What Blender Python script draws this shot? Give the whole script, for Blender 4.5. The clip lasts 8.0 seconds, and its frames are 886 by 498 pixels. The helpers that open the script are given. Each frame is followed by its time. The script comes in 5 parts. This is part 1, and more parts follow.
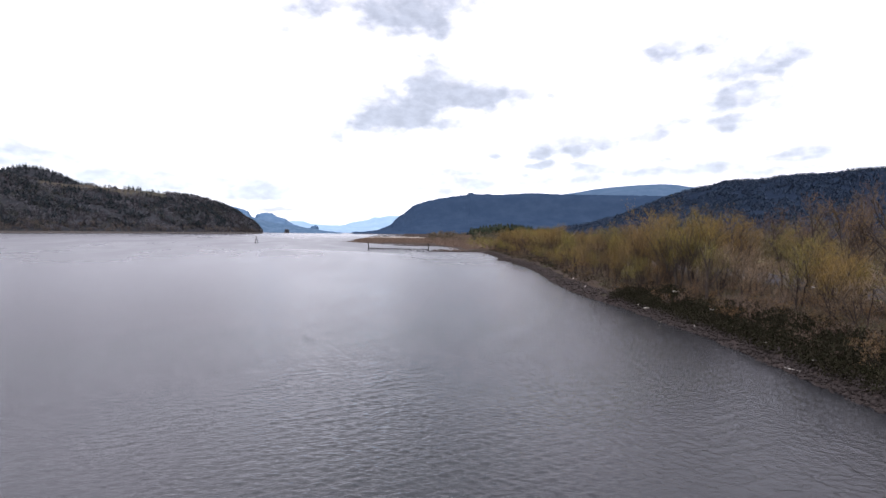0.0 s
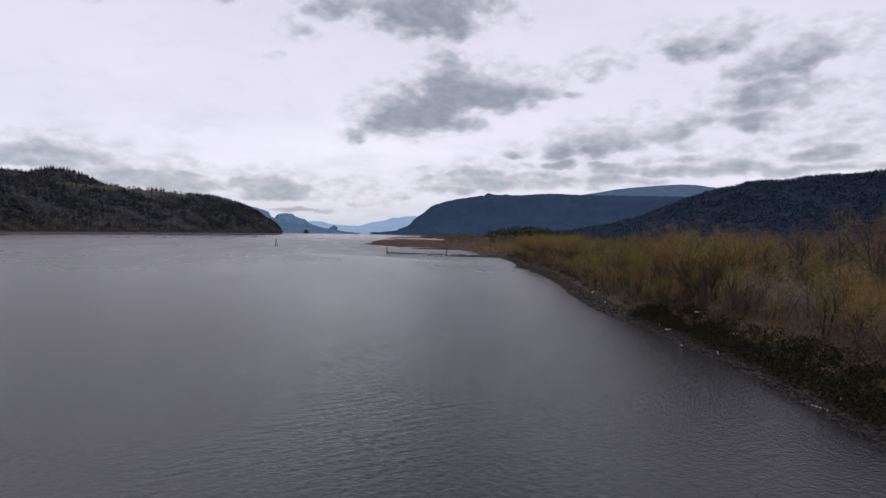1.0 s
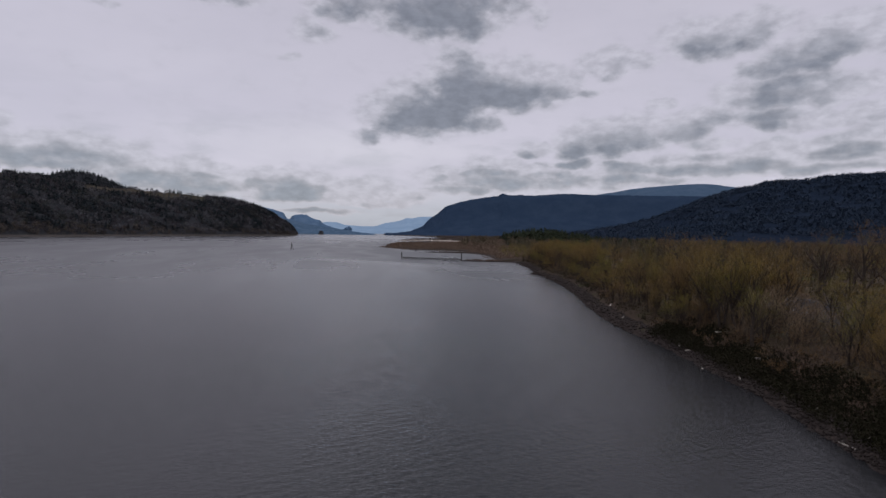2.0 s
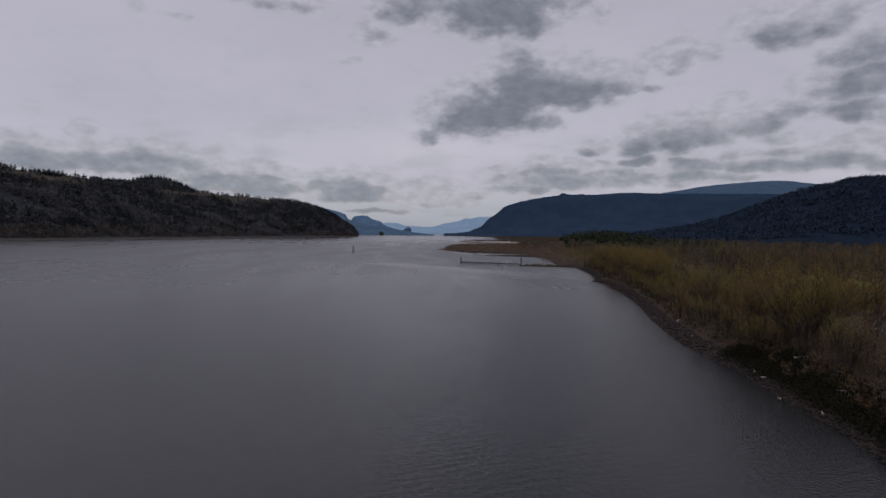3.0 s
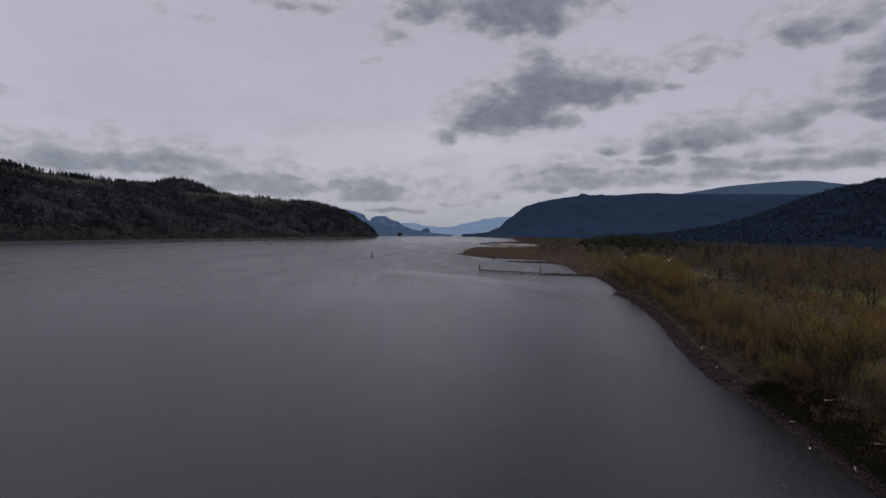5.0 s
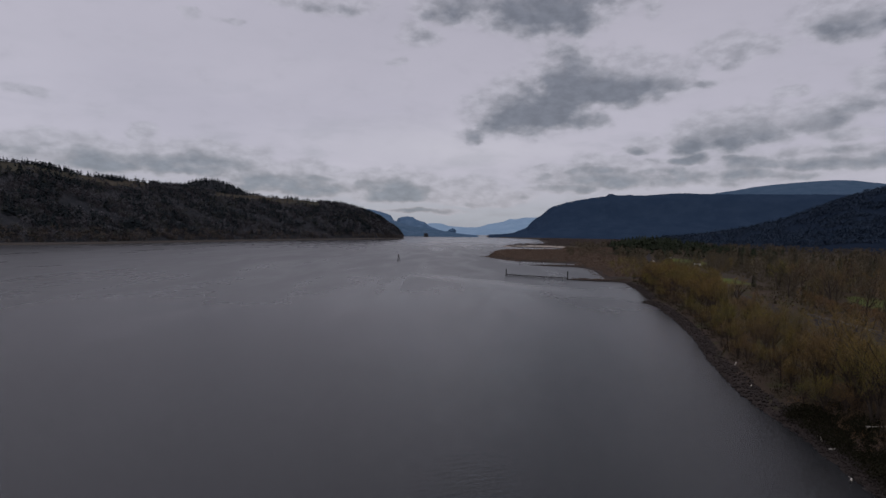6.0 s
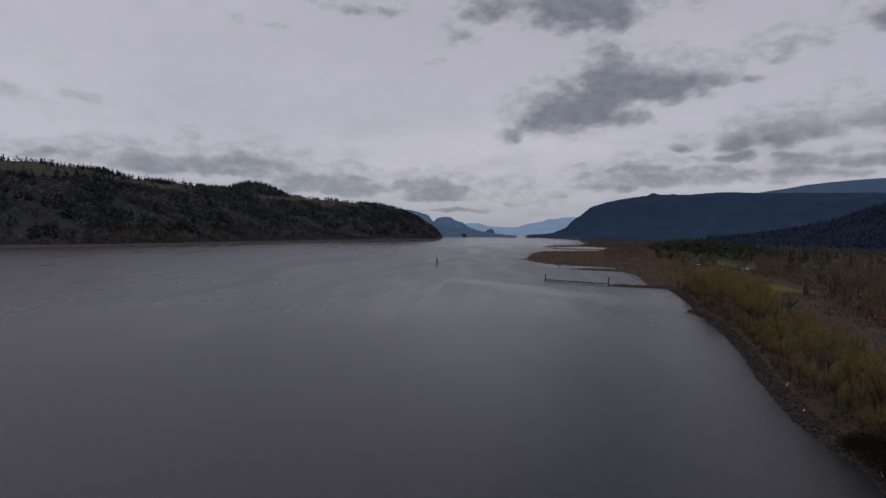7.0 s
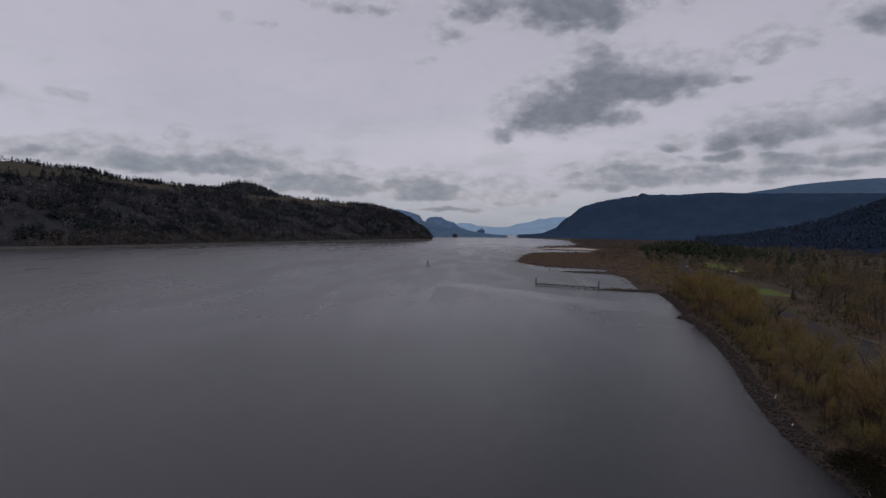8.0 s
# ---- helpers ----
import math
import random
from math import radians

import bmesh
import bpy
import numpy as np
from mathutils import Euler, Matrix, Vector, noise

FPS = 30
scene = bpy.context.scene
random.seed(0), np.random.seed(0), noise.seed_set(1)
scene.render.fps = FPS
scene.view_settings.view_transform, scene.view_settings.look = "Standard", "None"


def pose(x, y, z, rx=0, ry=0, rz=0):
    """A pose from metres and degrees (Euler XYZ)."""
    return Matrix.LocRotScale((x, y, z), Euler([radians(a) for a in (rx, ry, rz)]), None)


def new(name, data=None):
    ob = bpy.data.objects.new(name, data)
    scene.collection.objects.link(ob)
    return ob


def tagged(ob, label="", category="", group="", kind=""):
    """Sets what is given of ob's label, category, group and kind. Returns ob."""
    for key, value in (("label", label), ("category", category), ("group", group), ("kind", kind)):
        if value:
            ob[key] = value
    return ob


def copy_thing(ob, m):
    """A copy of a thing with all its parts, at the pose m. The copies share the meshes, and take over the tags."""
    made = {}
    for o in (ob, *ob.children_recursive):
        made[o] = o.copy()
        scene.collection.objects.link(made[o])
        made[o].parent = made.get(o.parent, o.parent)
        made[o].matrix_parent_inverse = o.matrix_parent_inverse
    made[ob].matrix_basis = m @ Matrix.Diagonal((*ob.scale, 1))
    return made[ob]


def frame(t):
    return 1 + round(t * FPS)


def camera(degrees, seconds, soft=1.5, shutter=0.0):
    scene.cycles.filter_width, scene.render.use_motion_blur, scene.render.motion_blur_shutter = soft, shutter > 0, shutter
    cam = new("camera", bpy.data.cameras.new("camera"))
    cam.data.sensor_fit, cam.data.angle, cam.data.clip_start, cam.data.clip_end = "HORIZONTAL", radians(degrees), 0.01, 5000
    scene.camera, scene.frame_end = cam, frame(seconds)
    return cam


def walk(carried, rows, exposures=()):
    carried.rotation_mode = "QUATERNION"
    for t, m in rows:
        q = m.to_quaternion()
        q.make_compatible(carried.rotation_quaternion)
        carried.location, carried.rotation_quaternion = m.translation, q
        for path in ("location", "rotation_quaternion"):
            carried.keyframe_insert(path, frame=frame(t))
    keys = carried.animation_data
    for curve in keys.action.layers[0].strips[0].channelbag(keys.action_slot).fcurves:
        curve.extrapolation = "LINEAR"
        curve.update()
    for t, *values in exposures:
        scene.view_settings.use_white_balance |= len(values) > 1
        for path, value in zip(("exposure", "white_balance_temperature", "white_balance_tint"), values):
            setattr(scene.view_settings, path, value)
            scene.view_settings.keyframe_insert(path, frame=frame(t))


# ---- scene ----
cam = camera(75.94, 8.0)
ROWS = [
    (0, pose(0, -0, 12, 88.34, -1, 0)),
    (0.5, pose(-0.08, 0.13, 13.49, 88.34, -1.08, 0.78)),
    (1, pose(-0.17, 0.23, 14.98, 88.31, -1.14, 1.82)),
    (1.2, pose(-0.28, 0.26, 15.59, 88.31, -1.1, 1.95)),
    (2.3, pose(-0.86, 0.44, 18.92, 88.26, -0.9, 5.25)),
    (2.5, pose(-0.96, 0.47, 19.53, 88.26, -0.86, 7.48)),
    (3, pose(-1.08, 0.62, 21.05, 88.18, -0.82, 9.15)),
    (3.5, pose(-1.04, 0.76, 22.51, 88.15, -0.87, 9.92)),
    (4, pose(-1.09, 0.95, 23.97, 88.11, -0.88, 10.88)),
    (4.2, pose(-1.18, 1.05, 24.5, 88.11, -0.89, 10.84)),
    (5.3, pose(-1.68, 1.59, 27.39, 88.08, -0.96, 11.27)),
    (5.5, pose(-1.77, 1.69, 27.92, 88.08, -0.97, 12.87)),
    (6, pose(-1.89, 1.84, 29.29, 88.06, -1.01, 13.63)),
    (6.5, pose(-2.16, 2.06, 30.93, 88.02, -0.96, 15.49)),
    (7, pose(-2.24, 2.24, 32.5, 87.96, -0.95, 17.47)),
    (7.5, pose(-2.36, 2.4, 34, 87.94, -0.96, 16.37)),
    (8, pose(-2.47, 2.54, 35.42, 87.91, -0.97, 16.54)),
]
# the camera's automatic exposure settles during the first two seconds
EXPOSURES = [
    (0.0, 1.66), (0.5, 1.04), (1.0, 0.68), (1.3, 0.46), (2.3, 0.10), (2.7, -0.04), (3.2, -0.13), (5.5, -0.12), (8.0, -0.12),
]
walk(cam, ROWS, EXPOSURES)


# ---------------------------------------------------------------- sky and sun
SUN_EL, SUN_AZ = 50.0, 112.0      # degrees above the horizon; degrees to the right of straight ahead

# the heavier clouds, each built from a few puffs: azimuth (left positive), elevation, half width, half height in degrees, and how dense
CLOUD_MAIN = [
    (4.5, 12.2, 4.8, 2.0, 1.00), (8.5, 11.4, 2.6, 1.1, 0.80), (1.3, 14.5, 3.6, 2.4, 0.90), (-3.6, 14.3, 4.0, 1.7, 0.95), (-7.8, 13.9, 2.0, 0.9, 0.70),
    (-10.3, 13.5, 1.1, 0.4, 0.50), (11.0, 9.4, 1.5, 0.6, 0.30), (-0.2, 10.7, 1.9, 0.7, 0.80), (-2.6, 12.9, 3.0, 0.8, 0.80),
]
CLOUDS_TOP = [
    (4.2, 21.2, 5.3, 1.9, 1.00), (12.3, 21.5, 3.7, 1.4, 0.80), (-0.7, 21.8, 3.8, 1.0, 0.80), (16.4, 18.6, 1.6, 1.0, 0.50), (1.1, 18.9, 2.0, 0.8, 0.45),
    (25.7, 20.9, 3.7, 0.7, 0.80), (18.4, 16.2, 1.0, 0.3, 0.40), (34.5, 18.4, 1.0, 0.3, 0.30), (37.7, 18.9, 0.9, 0.3, 0.40), (-6.1, 20.2, 0.9, 0.8, 0.35),
]
CLOUDS_UPPER_RIGHT = [
    (-12.4, 16.0, 2.3, 1.0, 0.60), (-14.7, 16.2, 2.3, 0.8, 0.60), (-13.1, 15.2, 1.2, 0.7, 0.55), (-21.7, 17.4, 3.8, 1.3, 0.80), (-24.8, 17.9, 2.6, 1.1, 0.80),
    (-25.6, 14.4, 1.8, 0.8, 0.60), (-25.1, 12.1, 2.6, 1.0, 0.80), (-28.4, 15.0, 2.4, 1.1, 0.80), (-29.1, 12.0, 2.6, 0.9, 0.70), (-31.5, 16.3, 2.7, 1.3, 0.80),
]
CLOUDS_RIGHT = [
    (-9.9, 8.7, 1.8, 1.3, 0.90), (-12.1, 9.3, 2.4, 1.4, 0.95), (-15.3, 9.7, 2.5, 1.2, 0.95), (-19.1, 9.8, 2.3, 0.8, 0.85), (-21.5, 10.7, 3.0, 0.8, 0.75),
    (-17.7, 12.1, 1.3, 0.4, 0.55), (-24.3, 10.4, 1.5, 0.5, 0.60), (-27.5, 10.3, 2.4, 0.7, 0.70), (-30.8, 9.7, 2.2, 0.6, 0.70), (-33.8, 10.1, 2.3, 0.7, 0.70),
]
CLOUDS_LOW_RIGHT = [
    (-15.7, 6.4, 2.7, 0.5, 0.80), (-19.6, 6.7, 3.4, 0.8, 0.90), (-23.6, 6.4, 3.1, 0.8, 0.95), (-25.9, 7.1, 2.2, 0.8, 0.80), (-22.0, 8.4, 1.6, 0.5, 0.60),
    (-29.3, 6.3, 3.0, 0.7, 0.90), (-32.8, 6.3, 2.4, 0.6, 0.80), (-36.4, 6.5, 2.3, 0.7, 0.80), (-32.1, 8.1, 2.1, 0.6, 0.70),
]
CLOUDS_FAR_RIGHT = [
    (-31.0, 12.6, 5.0, 1.1, 0.42), (-36.0, 8.0, 4.5, 1.4, 0.50), (-34.5, 16.0, 4.0, 1.2, 0.40), (-29.0, 7.6, 4.0, 0.9, 0.50), (-39.0, 12.0, 4.0, 1.6, 0.50),
]
CLOUDS_SMALL = [
    (3.3, 6.4, 1.1, 0.3, 0.70), (1.4, 6.0, 0.5, 0.2, 0.50), (-1.4, 7.0, 2.0, 0.6, 0.80), (-5.7, 8.5, 1.3, 0.5, 0.70), (-4.8, 8.0, 0.9, 0.4, 0.55),
    (-6.7, 6.8, 1.1, 0.3, 0.60), (-9.5, 6.9, 1.7, 0.4, 0.60), (-3.0, 5.2, 5.1, 0.8, 0.85), (1.3, 4.3, 3.3, 0.4, 0.60), (-10.5, 5.2, 4.4, 0.5, 0.60),
    (-17.0, 5.2, 3.1, 0.3, 0.50),
]
CLOUDS_VALLEY = [
    (18.0, 4.4, 2.8, 1.2, 1.00), (20.6, 4.8, 1.7, 0.8, 0.70), (19.1, 3.4, 3.4, 0.6, 0.80), (13.7, 3.1, 2.8, 0.5, 0.70), (10.6, 2.6, 3.1, 0.3, 0.50),
    (16.2, 1.8, 3.4, 0.2, 0.50), (24.6, 4.1, 2.2, 0.5, 0.60), (6.6, 3.6, 2.3, 0.4, 0.40),
]
CLOUDS_LOW_LEFT = [
    (47.3, 6.1, 1.8, 0.6, 0.70), (44.9, 6.1, 1.8, 0.8, 0.80), (40.4, 5.6, 2.2, 0.7, 0.75), (35.7, 6.6, 2.8, 0.9, 0.90), (32.3, 5.5, 3.0, 0.8, 0.80),
    (28.3, 4.6, 2.9, 0.8, 0.80), (25.5, 5.8, 1.3, 0.3, 0.70), (41.4, 8.6, 0.9, 0.4, 0.50), (43.5, 5.1, 2.4, 0.5, 0.70), (36.6, 5.1, 3.2, 0.6, 0.80),
    (50.2, 5.6, 1.7, 0.6, 0.70), (52.8, 5.8, 1.9, 0.6, 0.70),
]
CLOUDS_BANK_LEFT = [
    (46.0, 6.1, 6.0, 1.1, 0.62), (37.5, 6.0, 6.0, 1.3, 0.70), (30.5, 5.0, 5.0, 1.1, 0.72), (24.5, 4.3, 4.0, 0.9, 0.65), (13.0, 4.4, 4.5, 0.7, 0.50),
    (8.0, 3.4, 4.0, 0.6, 0.45), (-3.0, 5.6, 7.0, 0.9, 0.60), (-13.0, 5.3, 6.0, 0.7, 0.55),
]
CLOUDS_LEFT_EDGE = [
    (49.9, 10.7, 1.6, 0.4, 0.50), (52.2, 6.4, 1.7, 0.6, 0.60), (55.4, 10.4, 1.4, 0.6, 0.40), (41.8, 8.1, 1.0, 0.5, 0.40), (57.1, 6.0, 2.0, 0.5, 0.60),
    (37.5, 18.5, 0.7, 0.4, 0.40),
]
# unseen clouds above the view, added to darken the midstream reflections
CLOUDS_ABOVE_VIEW = [
    (3.0, 26.5, 8.0, 2.8, 0.90), (-7.0, 27.5, 7.0, 2.6, 0.85), (10.0, 31.0, 9.0, 3.2, 0.85), (-2.0, 34.0, 11.0, 4.0, 0.95), (-2.0, 43.0, 13.0, 4.5, 0.90),
]
HEAVY = CLOUD_MAIN + CLOUDS_TOP + CLOUDS_UPPER_RIGHT + CLOUDS_RIGHT + CLOUDS_LOW_RIGHT + CLOUDS_FAR_RIGHT + CLOUDS_SMALL + CLOUDS_VALLEY + CLOUDS_LOW_LEFT + CLOUDS_BANK_LEFT + CLOUDS_LEFT_EDGE + CLOUDS_ABOVE_VIEW


class Nodes:
    """A short way to write node trees."""

    def __init__(self, tree):
        self.tree = tree

    def add(self, kind, **values):
        n = self.tree.nodes.new(kind)
        for key, value in values.items():
            setattr(n, key, value)
        return n

    def put(self, socket, value):
        if isinstance(value, bpy.types.NodeSocket):
            self.tree.links.new(value, socket)
        elif value is not None:
            socket.default_value = value

    def math(self, op, a, b=None, c=None, clamp=False):
        n = self.add("ShaderNodeMath", operation=op, use_clamp=clamp)
        for s, v in zip(n.inputs, (a, b, c)):
            self.put(s, v)
        return n.outputs[0]

    def vec(self, op, a, b=None, c=None):
        n = self.add("ShaderNodeVectorMath", operation=op)
        for s, v in zip(n.inputs, (a, b, c)):
            self.put(s, v)
        return n.outputs["Value"] if op in ("LENGTH", "DOT_PRODUCT") else n.outputs[0]

    def ramp(self, value, lo, hi, a=0.0, b=1.0):
        n = self.add("ShaderNodeMapRange", interpolation_type="SMOOTHSTEP")
        for s, v in zip(n.inputs, (value, lo, hi, a, b)):
            self.put(s, v)
        return n.outputs[0]

    def noise(self, vector, scale, detail=4.0, rough=0.55, distortion=0.0, color=False):
        n = self.add("ShaderNodeTexNoise")
        self.put(n.inputs["Vector"], vector)
        self.put(n.inputs["Scale"], scale)
        self.put(n.inputs["Detail"], detail)
        self.put(n.inputs["Roughness"], rough)
        self.put(n.inputs["Distortion"], distortion)
        return n.outputs["Color"] if color else n.outputs["Fac"]

    def mix(self, fac, a, b, blend="MIX"):
        n = self.add("ShaderNodeMix", data_type="RGBA", blend_type=blend)
        self.put(n.inputs["Factor"], fac)
        for key, v in (("A", a), ("B", b)):
            s = [i for i in n.inputs if i.name == key and i.type == "RGBA"][0]
            self.put(s, (*v, 1.0) if isinstance(v, tuple) and len(v) == 3 else v)
        return [o for o in n.outputs if o.type == "RGBA"][0]


def make_world():
    world = bpy.data.worlds.new("cloudy_sky")
    scene.world = world
    world.use_nodes = True
    t = Nodes(world.node_tree)
    world.node_tree.nodes.clear()
    sky = t.add("ShaderNodeTexSky", sky_type="NISHITA", sun_disc=False)
    sky.sun_elevation, sky.sun_rotation = radians(SUN_EL), radians(SUN_AZ)
    direction = t.add("ShaderNodeTexCoord").outputs["Generated"]
    xyz = t.add("ShaderNodeSeparateXYZ")
    t.put(xyz.inputs[0], direction)
    x, y, z = xyz.outputs
    az = t.math("MULTIPLY", t.math("ARCTAN2", t.math("MULTIPLY", x, -1.0), y), 180 / math.pi)
    el = t.math("MULTIPLY", t.math("ARCSINE", z), 180 / math.pi)
    place = t.add("ShaderNodeCombineXYZ")
    t.put(place.inputs[0], az)
    t.put(place.inputs[1], el)
    place = place.outputs[0]
    # a flat cloud deck seen in perspective
    over = t.math("ADD", t.math("MAXIMUM", z, 0.0), 0.10)
    deck = t.add("ShaderNodeCombineXYZ")
    t.put(deck.inputs[0], t.math("DIVIDE", x, over))
    t.put(deck.inputs[1], t.math("DIVIDE", y, over))
    deck = deck.outputs[0]
    broad = t.noise(deck, 0.5, 4.0, 0.5, 0.4)

    # ragged outlines: the same drift for the cloud and for what lies above it
    wide = t.vec("SUBTRACT", t.noise(t.vec("MULTIPLY", place, (0.8, 1.2, 1.0)), 0.34, 3.0, 0.55, color=True), (0.5, 0.5, 0.5))
    drift = t.vec("MULTIPLY_ADD", wide, (3.0, 1.5, 0.0), place)
    billow = t.noise(t.vec("MULTIPLY", place, (0.8, 1.2, 1.0)), 0.40, 8.0, 0.50)
    wisps = t.noise(t.vec("MULTIPLY", place, (0.45, 1.5, 1.0)), 0.30, 6.0, 0.55, 0.3)

    def density(p, puffs):
        """How thick the heavy cloud is at a place in the sky: soft puffs joined into banks."""
        body = None
        for a, e, w, h, k in puffs:
            far = t.vec("LENGTH", t.vec("MULTIPLY_ADD", p, (0.76 / w, 0.76 / h, 0.0), (-0.76 * a / w, -0.76 * e / h, 0.0)))
            blob = t.ramp(far, 1.75, 0.0, 0.0, 0.35 + 0.65 * k)
            body = blob if body is None else t.math("SMOOTH_MAX", body, blob, 0.15)
        return t.math("ADD", body, t.math("MULTIPLY", t.math("MULTIPLY", t.math("SUBTRACT", billow, 0.5), 1.05), t.ramp(body, 0.0, 0.3)))

    here = density(drift, HEAVY)
    above = density(t.vec("ADD", drift, (-0.25, 0.95, 0.0)), [q for q in HEAVY if q[4] >= 0.6])
    well_above = density(t.vec("ADD", drift, (-0.5, 2.3, 0.0)), [q for q in HEAVY if q[3] >= 1.0 and q[4] >= 0.6])
    cover = t.ramp(here, 0.08, 0.45)
    # tall clouds stay pale for longer below their tops
    roof = t.math("MULTIPLY_ADD", t.ramp(well_above, 0.05, 0.8), 0.55, t.math("MULTIPLY", t.ramp(above, 0.10, 1.0), t.ramp(el, 9.0, 7.0, 0.50, 0.95)))
    under = t.math("MULTIPLY", roof, t.ramp(here, 0.20, 0.85))
    veil = t.mix(t.ramp(broad, 0.3, 0.72), (0.842, 0.806, 0.952), (0.972, 0.929, 1.076))
    # an overcast sky grows brighter towards the zenith
    veil = t.mix(1.0, veil, t.math("ADD", t.ramp(el, 26.0, 3.0, -0.10, 0.04), t.ramp(el, 24.0, 80.0, 1.0, 2.05)), "MULTIPLY")
    # brightening added over the open river, mostly above the view, to lift the water
    veil = t.mix(1.0, veil, t.math("MULTIPLY_ADD", t.math("MULTIPLY", t.ramp(az, 0.0, 45.0), t.ramp(el, 14.0, 34.0)), 0.40, 1.0), "MULTIPLY")
    # thin grey streaks low over the valley, and the paler gap between them
    low = t.ramp(el, 6.0, 0.5)
    veil = t.mix(t.math("MULTIPLY", low, 0.72), veil, (0.60, 0.665, 0.755))
    streak = t.math("MULTIPLY", t.ramp(wisps, 0.47, 0.70), t.ramp(el, 14.0, 4.0, 0.05, 0.70))
    veil = t.mix(streak, veil, (0.62, 0.63, 0.72))
    # a brighter gap low over the middle of the river
    gap = t.vec("LENGTH", t.vec("MULTIPLY_ADD", place, (1 / 18.0, 1 / 3.2, 0.0), (-13 / 18.0, -8.2 / 3.2, 0.0)))
    veil = t.mix(t.ramp(gap, 1.2, 0.0, 0.0, 0.5), veil, (1.02, 0.99, 1.10))
    dark = t.mix(t.ramp(el, 9.0, 4.0), (0.31, 0.328, 0.395), (0.42, 0.452, 0.54))
    puff = t.mix(t.ramp(under, 0.0, 0.4), (0.78, 0.76, 0.87), (0.56, 0.56, 0.64))
    puff = t.mix(t.ramp(under, 0.22, 0.95), puff, dark)
    folds = t.noise(t.vec("MULTIPLY", place, (0.8, 1.5, 1.0)), 0.9, 5.0, 0.55, 0.2)
    puff = t.mix(1.0, puff, t.ramp(folds, 0.25, 0.75, 0.86, 1.14), "MULTIPLY")
    cloud = t.mix(t.math("MULTIPLY", cover, 0.95), veil, puff)
    clear = t.add("ShaderNodeBackground")
    t.put(clear.inputs["Color"], sky.outputs[0])
    clear.inputs["Strength"].default_value = 0.10
    grey = t.add("ShaderNodeBackground")
    t.put(grey.inputs["Color"], cloud)
    grey.inputs["Strength"].default_value = 0.59
    both = t.add("ShaderNodeMixShader")
    both.inputs[0].default_value = 0.92
    t.put(both.inputs[1], clear.outputs[0])
    t.put(both.inputs[2], grey.outputs[0])
    out = t.add("ShaderNodeOutputWorld")
    t.put(out.inputs[0], both.outputs[0])


make_world()
sun = new("sun", bpy.data.lights.new("sun", "SUN"))
sun.data.energy, sun.data.angle, sun.data.color = 0.5, radians(40), (1.0, 0.97, 0.93)
sun.matrix_world = pose(0, 0, 300, 90 - SUN_EL, 0, 180 - SUN_AZ)


# ---------------------------------------------------------------- materials
def material(name, build):
    m = bpy.data.materials.new(name)
    m.use_nodes = True
    t = Nodes(m.node_tree)
    m.node_tree.nodes.clear()
    shader = t.add("ShaderNodeBsdfPrincipled")
    out = t.add("ShaderNodeOutputMaterial")
    m.node_tree.links.new(shader.outputs[0], out.inputs[0])
    build(t, shader)
    return m


def bump(t, shader, height, strength, distance):
    b = t.add("ShaderNodeBump")
    b.inputs["Strength"].default_value, b.inputs["Distance"].default_value = strength, distance
    t.put(b.inputs["Height"], height)
    t.put(shader.inputs["Normal"], b.outputs[0])


def speckled(name, dark, light, scale, rough=0.9, relief=0.02, coarse=0.1, third=None):
    """A matt surface that varies at a fine and at a coarse scale, in metres of the world."""
    def build(t, s):
        co = t.add("ShaderNodeNewGeometry").outputs["Position"]
        n1 = t.noise(co, scale, 6.0, 0.65)
        n2 = t.noise(co, scale * coarse, 3.0, 0.5)
        col = t.mix(t.ramp(n1, 0.3, 0.7), dark, light)
        col = t.mix(t.ramp(n2, 0.3, 0.7), col, third or tuple(0.6 * a + 0.4 * b for a, b in zip(dark, light)))
        t.put(s.inputs["Base Color"], col)
        s.inputs["Roughness"].default_value = rough
        s.inputs["Specular IOR Level"].default_value = 0.2 if rough < 0.85 else 0.06
        bump(t, s, n1, 0.6, relief)
    return material(name, build)


def leafy(name, tones, rough=0.8):
    """Twigs, buds and leaves: each small piece has its own tone, and each plant leans to one of them."""
    def build(t, s):
        geo = t.add("ShaderNodeNewGeometry")
        info = t.add("ShaderNodeObjectInfo")
        pick = t.math("FRACT", t.math("ADD", t.math("MULTIPLY", geo.outputs["Random Per Island"], 0.75), t.math("MULTIPLY", info.outputs["Random"], 1.0)))
        r = t.add("ShaderNodeValToRGB")
        while len(r.color_ramp.elements) < len(tones):
            r.color_ramp.elements.new(0.5)
        for k, (e, c) in enumerate(zip(r.color_ramp.elements, tones)):
            e.position, e.color = k / (len(tones) - 1), (*c, 1.0)
        t.put(r.inputs[0], t.math("ADD", t.math("MULTIPLY", pick, 0.25), t.math("MULTIPLY", info.outputs["Random"], 0.75)))
        t.put(s.inputs["Base Color"], r.outputs[0])
        s.inputs["Roughness"].default_value = rough
        s.inputs["Specular IOR Level"].default_value = 0.03
    return material(name, build)


